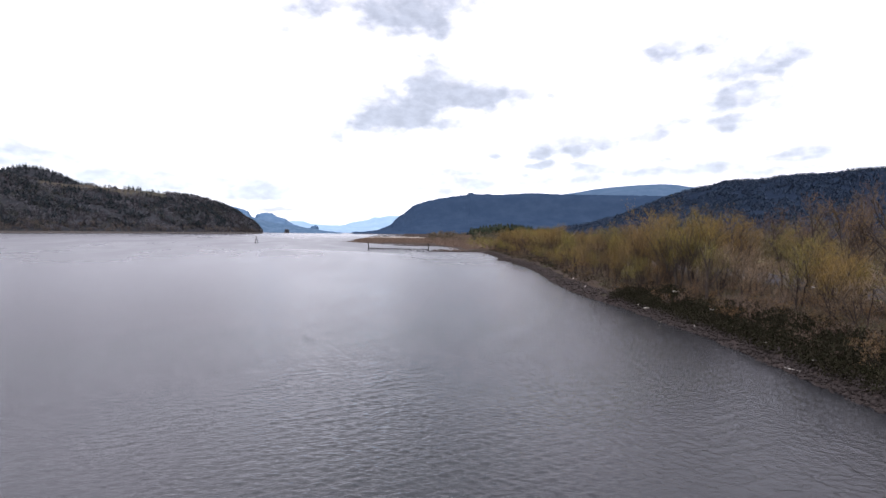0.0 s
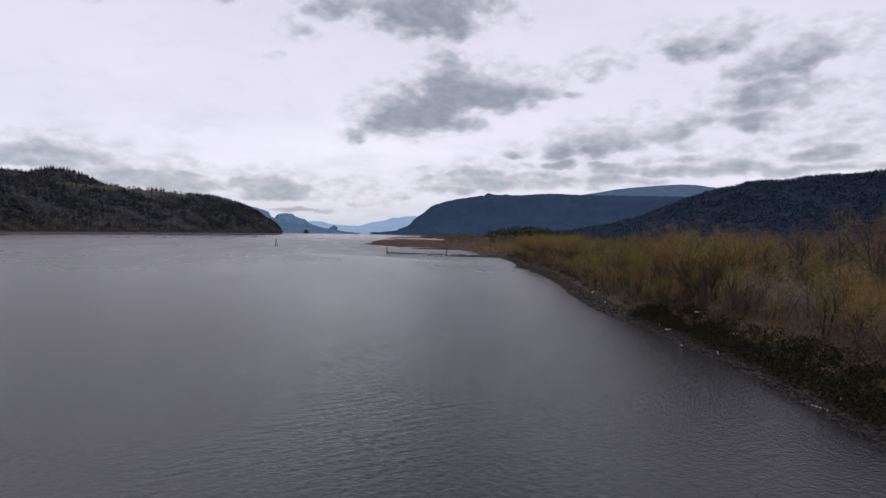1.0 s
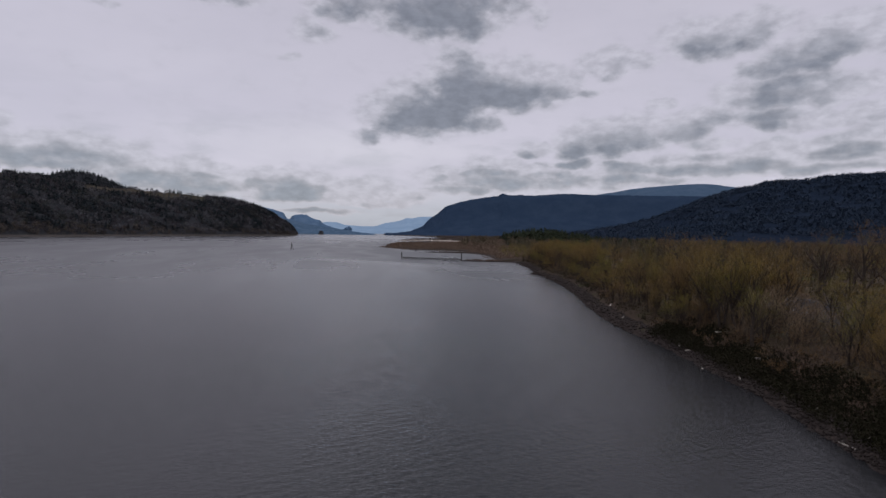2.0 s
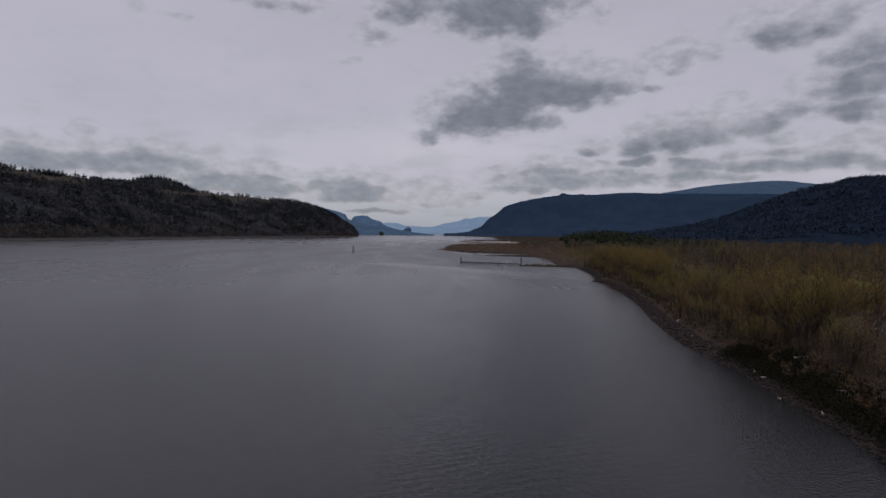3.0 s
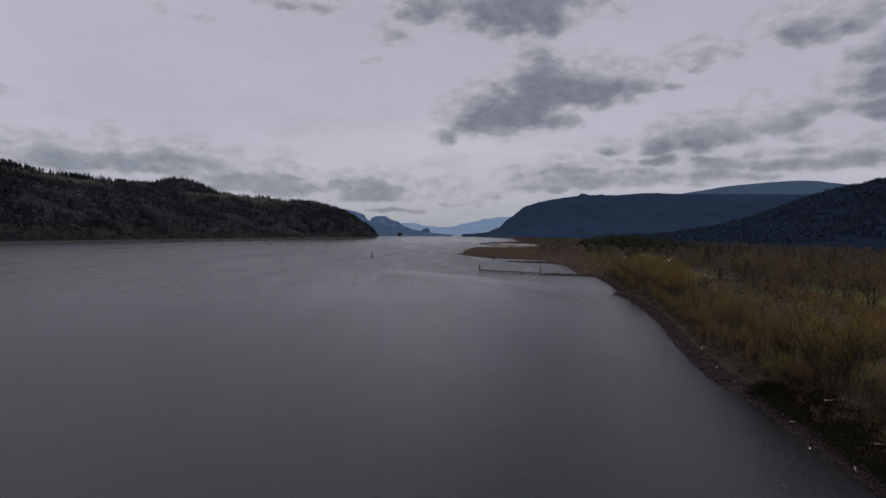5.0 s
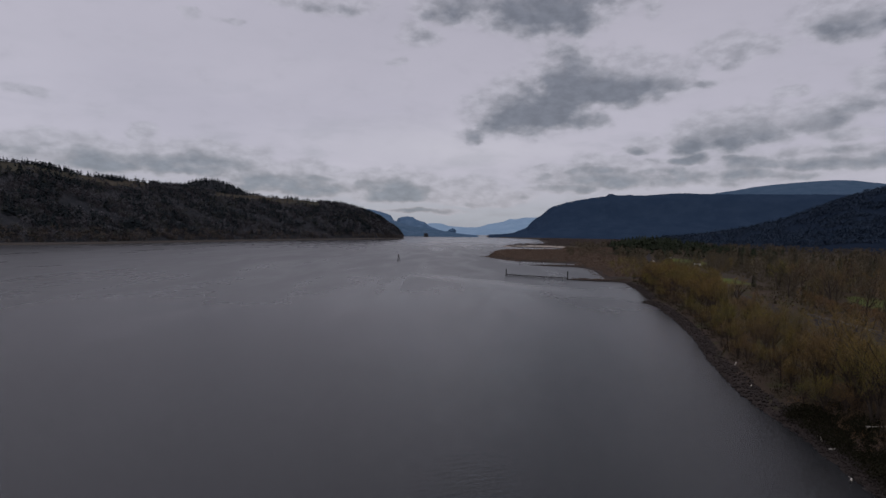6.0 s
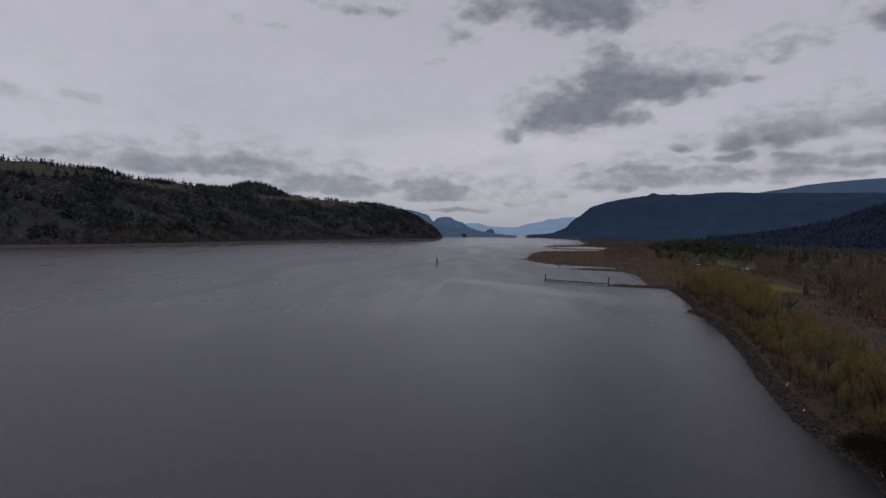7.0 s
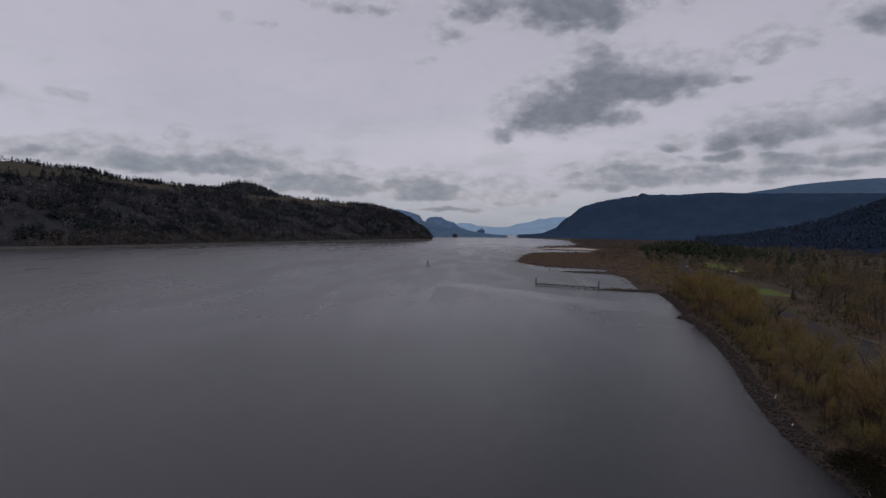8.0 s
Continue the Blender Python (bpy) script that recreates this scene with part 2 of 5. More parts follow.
def water_build(t, s):
    co = t.add("ShaderNodeNewGeometry").outputs["Position"]
    xyz = t.add("ShaderNodeSeparateXYZ")
    t.put(xyz.inputs[0], co)
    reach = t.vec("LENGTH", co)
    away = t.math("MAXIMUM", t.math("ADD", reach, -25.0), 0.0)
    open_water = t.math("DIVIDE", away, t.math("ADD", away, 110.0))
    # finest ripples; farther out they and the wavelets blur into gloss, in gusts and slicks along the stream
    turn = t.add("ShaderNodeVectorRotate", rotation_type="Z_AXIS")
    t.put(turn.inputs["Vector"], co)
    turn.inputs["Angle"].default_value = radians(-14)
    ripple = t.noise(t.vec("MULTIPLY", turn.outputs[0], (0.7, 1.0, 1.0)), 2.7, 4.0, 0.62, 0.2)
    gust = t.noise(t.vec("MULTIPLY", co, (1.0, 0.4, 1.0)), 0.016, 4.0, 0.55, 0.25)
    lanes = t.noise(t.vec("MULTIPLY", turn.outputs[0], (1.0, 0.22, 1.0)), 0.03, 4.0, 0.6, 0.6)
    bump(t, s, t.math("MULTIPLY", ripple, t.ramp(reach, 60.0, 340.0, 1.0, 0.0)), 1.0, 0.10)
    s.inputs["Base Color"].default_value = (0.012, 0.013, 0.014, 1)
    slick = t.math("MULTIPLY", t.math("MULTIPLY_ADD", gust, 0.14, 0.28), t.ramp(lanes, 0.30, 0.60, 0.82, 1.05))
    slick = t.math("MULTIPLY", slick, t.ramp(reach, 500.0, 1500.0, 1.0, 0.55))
    # the smooth eddy line that trails off the end of the pile row
    wavy = t.math("MULTIPLY_ADD", t.noise(co, 0.014, 4.0, 0.55), 60.0, -30.0)
    line = t.math("ADD", t.math("SUBTRACT", xyz.outputs[1], t.math("MULTIPLY_ADD", xyz.outputs[0], -0.62, 283.0)), wavy)
    eddy = t.math("MULTIPLY", t.ramp(t.math("ABSOLUTE", line), 24.0, 0.0), t.math("MULTIPLY", t.ramp(xyz.outputs[0], -125.0, -70.0), t.ramp(xyz.outputs[0], 25.0, -15.0)))
    slick = t.math("MULTIPLY", slick, t.math("MULTIPLY_ADD", t.math("MULTIPLY", eddy, t.ramp(lanes, 0.35, 0.6, 0.5, 1.0)), -0.30, 1.0))
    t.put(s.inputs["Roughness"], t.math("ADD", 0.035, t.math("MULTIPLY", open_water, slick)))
    s.inputs["IOR"].default_value = 1.34


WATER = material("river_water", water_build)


def ground_build(t, s):
    geo = t.add("ShaderNodeNewGeometry")
    co = geo.outputs["Position"]
    xyz = t.add("ShaderNodeSeparateXYZ")
    t.put(xyz.inputs[0], co)
    fine = t.noise(co, 1.6, 7.0, 0.7)
    mid = t.noise(co, 0.12, 5.0, 0.6)
    brush = t.mix(fine, (0.025, 0.018, 0.014), (0.068, 0.051, 0.036))
    moss = t.mix(fine, (0.018, 0.021, 0.010), (0.050, 0.056, 0.020))
    top = t.mix(t.ramp(mid, 0.50, 0.70), brush, moss)
    shingle = t.mix(t.ramp(t.noise(co, 2.6, 5.0, 0.7), 0.3, 0.7), (0.020, 0.016, 0.014), (0.056, 0.045, 0.039))
    rise = t.math("ADD", xyz.outputs[2], t.math("MULTIPLY", mid, 0.8))
    t.put(s.inputs["Base Color"], t.mix(t.ramp(rise, 1.1, 1.9), shingle, top))
    s.inputs["Roughness"].default_value = 1.0
    s.inputs["Specular IOR Level"].default_value = 0.05
    bump(t, s, fine, 0.7, 0.12)


GROUND = material("river_flat_soil", ground_build)


def hillside(name, dark, light, grass, grass_amount, scale, relief=5.0):
    """A slope under woods, with open grass where the woods stop; distant ones carry haze in their colours."""
    def build(t, s):
        co = t.add("ShaderNodeNewGeometry").outputs["Position"]
        n1 = t.noise(t.vec("MULTIPLY", co, (1.0, 1.0, 0.4)), scale, 6.0, 0.7)
        n2 = t.noise(co, scale * 0.07, 4.0, 0.55)
        col = t.mix(t.ramp(n1, 0.35, 0.68), dark, light)
        col = t.mix(t.ramp(n2, grass_amount, grass_amount + 0.08), col, grass)
        t.put(s.inputs["Base Color"], col)
        s.inputs["Roughness"].default_value = 1.0
        s.inputs["Specular IOR Level"].default_value = 0.0
        bump(t, s, n1, 1.0, relief)
    return material(name, build)


# the far hill's ground, greyed and cooled by haze in the colour
HILL = hillside("hazed_hill_slope", (0.021, 0.023, 0.026), (0.035, 0.036, 0.039), (0.042, 0.041, 0.041), 0.60, 0.06)
PASTURE = hillside("hill_pasture", (0.042, 0.037, 0.029), (0.060, 0.053, 0.042), (0.046, 0.044, 0.034), 0.52, 0.03, 0.5)
# slope of the near fir ridge, navy from haze mixed into its tones
FOREST_NEAR = hillside("hazed_near_forest", (0.010, 0.016, 0.027), (0.014, 0.021, 0.034), (0.022, 0.028, 0.039), 0.66, 0.05, 2.0)
# the big fir mountain: its blue is haze put into the base colour
FOREST_FAR = hillside("hazed_far_forest", (0.018, 0.032, 0.056), (0.024, 0.040, 0.066), (0.036, 0.044, 0.060), 0.57, 0.012, 1.2)
# aerial haze is painted into these ridge colours, palest at the valley's end
RIDGE_HAZE_BACK = hillside("hazed_back_mountain", (0.046, 0.078, 0.118), (0.062, 0.095, 0.138), (0.075, 0.105, 0.145), 0.62, 0.015, 2.0)
RIDGE_HAZE = hillside("hazed_distance", (0.060, 0.105, 0.165), (0.085, 0.135, 0.20), (0.12, 0.165, 0.22), 0.62, 0.015)
RIDGE_HAZE_NEAR = hillside("hazed_spur", (0.045, 0.082, 0.125), (0.075, 0.115, 0.165), (0.10, 0.14, 0.18), 0.62, 0.03, 3.0)
RIDGE_HAZE_PALE = hillside("hazed_pale_distance", (0.18, 0.27, 0.36), (0.22, 0.31, 0.40), (0.40, 0.46, 0.53), 0.60, 0.012)


# ---------------------------------------------------------------- meshes
def mesh_of(name, verts, faces, mats=(), index=None, smooth=False):
    me = bpy.data.meshes.new(name)
    me.from_pydata([tuple(map(float, v)) for v in verts], [], faces)
    for m in mats:
        me.materials.append(m)
    if index is not None:
        me.polygons.foreach_set("material_index", index)
    if smooth:
        me.polygons.foreach_set("use_smooth", [True] * len(me.polygons))
    me.update()
    return me


def grid_faces(rows, cols):
    return [(r * cols + c, r * cols + c + 1, (r + 1) * cols + c + 1, (r + 1) * cols + c)
            for r in range(rows - 1) for c in range(cols - 1)]


# the right-hand shore, as x for each y; the spit and its cove lie beyond y = 350
SHORE_Y = [-3000, 0, 40, 67, 94, 106, 116, 145, 174, 204, 235, 249, 254, 257, 282, 313, 350, 354, 356.4, 359.4, 361.5, 385, 418, 457,
           488, 495, 499, 503, 530, 545, 559, 604, 640, 700, 791, 850, 880, 905, 940, 1030, 1050, 1075, 1200, 1270, 1380, 2053, 2471, 2900, 3500, 4900]
SHORE_X = [60, 33, 31, 32, 30.5, 28.5, 27.5, 28, 30, 30, 29, 26.6, 24.2, 28, 28, 27, 24, 20, -9, -8, 14, 13, 11, 8,
           -2, -44, -40, -1, -4, -20, -63, -89, -103, -110, -118, -116, -90, -45, -34, -36, -138, -148, -143, -92, -79, -150, -398, -480, -420, -300]


def shore_x(y):
    return np.interp(y, SHORE_Y, SHORE_X)


def wander(x, y, size, seed=0.0):
    return noise.fractal(Vector((x / size, y / size, seed)), 1.0, 2.0, 4)


def bank_height(s, y):
    """The ground's height s metres inland of the water's edge."""
    high = 3.6 - 0.6 * min(1.0, max(0.0, (y - 110) / 80)) if y < 330 else 3.0 - 1.9 * min(1.0, (y - 330) / 40)
    if s < 0:
        return max(-5.0, 0.45 * s)
    z = float(np.interp(s, [0, 1.2, 3.5, 8, 14, 30, 6000], [0, 0.28, 0.45, 0.82, 0.97, 1.0, 1.0])) * high
    return z


def ground_z(x, y):
    s = x - float(shore_x(y))
    z = bank_height(s, y)
    if y > 560 and x > -60:
        z += 13.0 * math.exp(-(((x - 95) / 75) ** 2 + ((y - 800) / 70) ** 2))
    if s > 0:
        z += wander(x, y, 9.0) * 0.25 * min(1.0, s / 2) + wander(x, y, 60.0, 4.0) * 0.3 * min(1.0, s / 30)
    else:
        z += wander(x, y, 2.5) * 0.2 * max(0.0, 1 + s / 4)
    if 352 < y < 363.5 and x < 23:
        z = min(z, 0.4 + 0.25 * wander(x, y, 3.0, 2.0))
    return z


def make_ground():
    ys = np.concatenate([np.arange(-3000, 0, 250), np.arange(0, 36, 6), np.arange(36, 130, 1.0), np.arange(130, 350, 2.0), np.arange(350, 366, 1.0),
                         np.arange(366, 560, 3.0), np.arange(560, 1100, 6.0), np.arange(1100, 1400, 15), np.arange(1400, 2500, 50), np.arange(2500, 4950, 150)])
    ss = np.concatenate([[-6000, -2000, -600, -150, -40, -12], np.arange(-6, 4, 0.5), np.arange(4, 16, 1.0), np.arange(16, 60, 3.0),
                         np.arange(60, 200, 12.0), [220, 300, 500, 900, 1500, 2500, 4200]])
    verts = []
    for y in ys:
        sx = float(shore_x(y)) + wander(0, y, 5.0, 7.0) * (0.9 if y < 360 else 2.0) + (0.0 if y < 366 else 6.0 * wander(3.0, y, 24.0, 2.0))
        for s in ss:
            x = sx + s
            verts.append((x, y, ground_z(x, y) if abs(s) < 900 else bank_height(s, y)))
    me = mesh_of("ground", verts, grid_faces(len(ys), len(ss)), [GROUND], smooth=True)
    tagged(new("ground", me), "brown river flat with a dark stony bank", "ground", kind="structure")


WAVES = 46            # wavelets that make up the ruffled surface
WAVE_SLOPE = 0.105    # how steep the surface is on average


def make_water():
    """One sheet: wavelets of a third of a metre to nearly two metres in the near reach, flattening into the distance."""
    rng = np.random.default_rng(77)
    step = 0.0036
    rings = np.concatenate([[0.5, 4, 8, 12, 15], 16 * (1 + step) ** np.arange(int(math.log(420 / 16) / step)), np.geomspace(430, 6500, 40)])
    turns = np.radians(np.concatenate([np.arange(-41, 57.6, 0.2), np.arange(58, 316, 6.0)]))
    r, w = np.meshgrid(rings, turns, indexing="ij")
    x, y = -r * np.sin(w), r * np.cos(w)
    cell = np.maximum(r * step, 0.05)
    z = np.zeros_like(x)
    for i in range(WAVES):
        size = 0.34 * (1.5 / 0.34) ** (((i + rng.random()) / WAVES) ** 1.6)
        heading = math.radians(-14) + rng.normal(0, 0.85)
        k = 2 * math.pi / size
        height = WAVE_SLOPE * math.sqrt(2.0 / WAVES) / k
        fade = np.clip((size / cell - 2.3) / 1.6, 0.0, 1.0)
        z += height * fade * np.sin(k * (x * math.sin(heading) + y * math.cos(heading)) + rng.uniform(0, 6.3))
    gust = 0.85 + 0.22 * np.sin(x / 31 + 0.5 * np.sin(y / 47)) * np.sin(y / 83 + x / 57 + 1.0) + 0.15 * np.sin(x / 11 + y / 39)
    z *= gust * np.clip((r - 8) / 8, 0, 1)
    n, m = x.shape
    a, b = np.meshgrid(np.arange(n - 1), np.arange(m), indexing="ij")
    c = (b + 1) % m
    faces = np.stack([a * m + b, (a + 1) * m + b, (a + 1) * m + c, a * m + c], axis=-1).reshape(-1, 4)
    me = bpy.data.meshes.new("water")
    me.vertices.add(n * m + 1)
    verts = np.concatenate([np.stack([x, y, z], axis=-1).reshape(-1, 3), [[0.0, 0.0, 0.0]]])
    me.vertices.foreach_set("co", verts.astype(np.float32).ravel())
    fan = np.stack([np.full(m, n * m), np.arange(m), (np.arange(m) + 1) % m], axis=-1)
    me.loops.add(len(faces) * 4 + m * 3)
    me.loops.foreach_set("vertex_index", np.concatenate([faces.ravel(), fan.ravel()]).astype(np.int32))
    me.polygons.add(len(faces) + m)
    me.polygons.foreach_set("loop_start", np.concatenate([np.arange(len(faces)) * 4, len(faces) * 4 + np.arange(m) * 3]).astype(np.int32))
    me.polygons.foreach_set("loop_total", np.concatenate([np.full(len(faces), 4), np.full(m, 3)]).astype(np.int32))
    me.polygons.foreach_set("use_smooth", np.ones(len(faces) + m, dtype=bool))
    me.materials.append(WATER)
    me.update(calc_edges=True)
    tagged(new("water", me), "wide grey river with fine wind ripples", "water", kind="structure")


make_ground()
make_water()


def loft(name, stations, mat, rough, label, category, back=500.0, lift=0.0, cliffs=0.0, along=6, across=26, size=120.0, seed=0.0, kind="structure", crisp=False, bench=0.0):
    """A hill lofted over stations: foot x, foot y, crest x, crest y, crest z."""
    st = np.array(stations, float)
    n = (len(st) - 1) * along + 1
    k = np.linspace(0, len(st) - 1, n)
    cols = []
    for c in range(5):
        v = np.interp(k, np.arange(len(st)), st[:, c])
        half = 1 if crisp else along // 2
        w = np.convolve(np.pad(v, half, mode="edge"), np.ones(half * 2 + 1) / (half * 2 + 1), mode="valid")
        cols.append(w)
    fx, fy, cx, cy, cz = cols
    us = np.concatenate([np.linspace(0, 1, across), [1.15, 1.4, 1.8, 2.3]])
    verts = []
    for i in range(n):
        for u in us:
            x, y = fx[i] + (cx[i] - fx[i]) * u, fy[i] + (cy[i] - fy[i]) * u
            if u <= 1:
                shape = (1 - (1 - u) ** 1.7) * (1 - cliffs) + cliffs * (1 / (1 + math.exp(-14 * (u - 0.62))))
                if bench:
                    step = min(u / 0.62, 1.0)
                    shape = shape * (1 - bench) + bench * (0.80 * (1 - (1 - step) ** 1.25) + 0.20 * max(0.0, (u - 0.62) / 0.38))
            else:
                shape = 1 - 0.25 * (u - 1) ** 1.5
            w = min(1.0, u * 4)
            z = cz[i] * shape + lift
            swing = wander(x, y, size, seed) * rough
            x += swing * w * 1.2
            z += (wander(x, y, size * 0.45, seed + 9) * rough * 0.7 + wander(x, y, size * 0.1, seed + 5) * rough * 0.16) * w * (1.0 if u < 0.9 else 0.45)
            verts.append((x, y, z if u > 0 else -6.0))
    me = mesh_of(name, verts, grid_faces(n, len(us)), [mat], smooth=True)
    ob = tagged(new(name, me), label, category, kind=kind)
    return ob, np.array(verts).reshape(n, len(us), 3)


def polar(az, d):
    return -d * math.sin(radians(az)), d * math.cos(radians(az))


def ridge(name, points, depth, mat, rough, label, **more):
    """A distant ridge from (azimuth, distance, height) along its crest."""
    st = []
    for az, d, z in points:
        st.append((*polar(az, d - depth), *polar(az, d), z))
    return loft(name, st, mat, rough, label, "mountain", **more)


LEFT_HILL = [
    (-900, 150, -1180, 240, 130), (-728, 525, -935, 669, 130), (-700, 612, -1004, 873, 138), (-676, 695, -1000, 966, 126),
    (-670, 795, -970, 1078, 124), (-660, 895, -986, 1285, 124), (-645, 1022, -990, 1467, 120), (-616, 1211, -834, 1504, 111),
    (-566, 1449, -712, 1599, 102), (-541, 1591, -647, 1658, 80), (-532, 1662, -594, 1688, 47), (-545, 1725, -577, 1722, 28),
    (-640, 1800, -690, 1770, 40),
]
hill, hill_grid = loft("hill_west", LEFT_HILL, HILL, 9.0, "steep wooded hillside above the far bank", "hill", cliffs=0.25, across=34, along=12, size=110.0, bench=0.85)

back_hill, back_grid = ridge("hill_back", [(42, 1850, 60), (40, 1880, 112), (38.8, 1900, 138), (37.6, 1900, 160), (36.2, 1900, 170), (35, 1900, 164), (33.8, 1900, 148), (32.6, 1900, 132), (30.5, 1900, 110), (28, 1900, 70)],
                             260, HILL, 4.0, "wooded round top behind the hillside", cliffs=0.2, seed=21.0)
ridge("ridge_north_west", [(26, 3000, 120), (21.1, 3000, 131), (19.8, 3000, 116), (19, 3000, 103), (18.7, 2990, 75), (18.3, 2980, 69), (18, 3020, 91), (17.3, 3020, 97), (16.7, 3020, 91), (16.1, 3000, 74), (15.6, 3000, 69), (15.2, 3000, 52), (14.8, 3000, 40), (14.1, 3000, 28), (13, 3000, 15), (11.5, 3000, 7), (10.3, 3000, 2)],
      420, RIDGE_HAZE, 8.0, "blue hazy cliffs stepping down to the river", cliffs=0.75, seed=3.0, size=55.0, along=8, crisp=True, across=34)
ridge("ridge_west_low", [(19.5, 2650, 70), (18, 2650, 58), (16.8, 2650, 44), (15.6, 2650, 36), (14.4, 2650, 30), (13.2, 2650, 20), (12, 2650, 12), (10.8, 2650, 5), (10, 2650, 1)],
      260, RIDGE_HAZE_NEAR, 6.0, "haze-blue wooded spur running down to the river", seed=31.0, size=60.0)
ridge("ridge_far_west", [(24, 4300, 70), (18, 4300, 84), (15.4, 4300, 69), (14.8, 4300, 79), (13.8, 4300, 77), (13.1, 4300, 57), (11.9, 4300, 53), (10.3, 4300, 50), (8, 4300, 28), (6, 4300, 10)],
      700, RIDGE_HAZE_PALE, 6.0, "haze-pale ridge at the end of the valley", seed=5.0, crisp=True)
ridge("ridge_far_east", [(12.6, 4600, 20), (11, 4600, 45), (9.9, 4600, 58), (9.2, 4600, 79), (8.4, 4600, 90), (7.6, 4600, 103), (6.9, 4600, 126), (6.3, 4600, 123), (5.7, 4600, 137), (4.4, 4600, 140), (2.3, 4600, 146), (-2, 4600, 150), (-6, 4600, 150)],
      800, RIDGE_HAZE_PALE, 5.0, "haze-pale mountainside with thin snow on top", seed=8.0, crisp=True, across=34)
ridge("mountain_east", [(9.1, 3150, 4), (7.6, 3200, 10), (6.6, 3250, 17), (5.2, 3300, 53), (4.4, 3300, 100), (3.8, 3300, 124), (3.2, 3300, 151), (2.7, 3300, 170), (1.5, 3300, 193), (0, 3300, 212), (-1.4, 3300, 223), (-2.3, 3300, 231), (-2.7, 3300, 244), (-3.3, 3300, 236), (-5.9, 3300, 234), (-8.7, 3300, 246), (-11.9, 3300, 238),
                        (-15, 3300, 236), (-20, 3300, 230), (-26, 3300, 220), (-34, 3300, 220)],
      800, FOREST_FAR, 9.0, "broad dark forested mountain tinted haze blue", cliffs=0.5, seed=11.0, size=85.0, along=12, across=40, crisp=True)
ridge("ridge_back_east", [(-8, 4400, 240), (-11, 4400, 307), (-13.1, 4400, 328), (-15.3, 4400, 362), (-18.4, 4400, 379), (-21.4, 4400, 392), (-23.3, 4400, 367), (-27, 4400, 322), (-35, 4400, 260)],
      900, RIDGE_HAZE_BACK, 5.0, "rounded haze-blue mountain far behind the forest", seed=14.0)
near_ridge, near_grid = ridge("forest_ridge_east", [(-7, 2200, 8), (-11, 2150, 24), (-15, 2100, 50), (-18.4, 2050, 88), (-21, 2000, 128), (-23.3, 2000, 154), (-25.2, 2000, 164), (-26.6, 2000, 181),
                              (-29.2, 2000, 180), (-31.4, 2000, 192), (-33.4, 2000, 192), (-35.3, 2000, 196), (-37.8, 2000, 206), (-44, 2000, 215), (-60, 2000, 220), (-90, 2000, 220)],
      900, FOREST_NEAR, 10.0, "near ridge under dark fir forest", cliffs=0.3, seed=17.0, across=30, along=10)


# ---------------------------------------------------------------- plants
BARK = speckled("grey_brown_bark", (0.026, 0.021, 0.017), (0.074, 0.060, 0.049), 6.0, relief=0.03)
WILLOW_TWIGS = leafy("yellow_willow_buds", [(0.108, 0.069, 0.038), (0.188, 0.116, 0.039), (0.136, 0.089, 0.046), (0.210, 0.150, 0.038), (0.146, 0.092, 0.040), (0.165, 0.162, 0.032), (0.104, 0.073, 0.042), (0.208, 0.148, 0.039)])
BROWN_TWIGS = leafy("brown_bare_twigs", [(0.107, 0.067, 0.036), (0.159, 0.097, 0.043), (0.129, 0.086, 0.055), (0.159, 0.109, 0.041)])
GREY_TWIGS = leafy("grey_bare_twigs", [(0.105, 0.077, 0.048), (0.184, 0.135, 0.083), (0.134, 0.097, 0.065)])
RUST_TWIGS = leafy("russet_thicket", [(0.112, 0.076, 0.058), (0.140, 0.097, 0.069), (0.122, 0.088, 0.067), (0.128, 0.099, 0.064)])
WOOD_TWIGS = leafy("dark_brown_far_twigs", [(0.070, 0.055, 0.037), (0.094, 0.072, 0.042), (0.080, 0.066, 0.046), (0.094, 0.079, 0.042)])
FLAT_TWIGS = leafy("grey_far_scrub", [(0.064, 0.054, 0.052), (0.082, 0.067, 0.060), (0.072, 0.061, 0.056)])
FIR_NEEDLES = leafy("dark_fir_needles", [(0.015, 0.021, 0.013), (0.034, 0.041, 0.022), (0.024, 0.031, 0.020)])
# firs of the near ridge, tinted blue to carry the same haze
FAR_FIRS = leafy("hazed_ridge_firs", [(0.022, 0.034, 0.054), (0.030, 0.044, 0.066), (0.026, 0.039, 0.060)])
# trees of the far hill: their own tones plus a painted bluish haze
HILL_FIRS = leafy("hazed_hill_firs", [(0.011, 0.015, 0.018), (0.020, 0.025, 0.028), (0.015, 0.020, 0.022)])
HILL_TWIGS = leafy("hazed_ash_twigs", [(0.064, 0.064, 0.072), (0.086, 0.084, 0.092), (0.073, 0.073, 0.081)])
HILL_TWIGS_BROWN = leafy("hazed_umber_twigs", [(0.038, 0.036, 0.040), (0.054, 0.049, 0.052), (0.045, 0.043, 0.045)])
HILL_TWIGS_OLIVE = leafy("hazed_olive_twigs", [(0.034, 0.037, 0.036), (0.050, 0.052, 0.046), (0.042, 0.046, 0.042)])
FOOT_TWIGS = leafy("tawny_foot_scrub", [(0.058, 0.050, 0.046), (0.084, 0.070, 0.060), (0.068, 0.061, 0.053)])
BRAMBLE = leafy("bramble_leaves", [(0.009, 0.008, 0.005), (0.019, 0.016, 0.010), (0.012, 0.014, 0.006), (0.028, 0.022, 0.013), (0.019, 0.021, 0.009)])


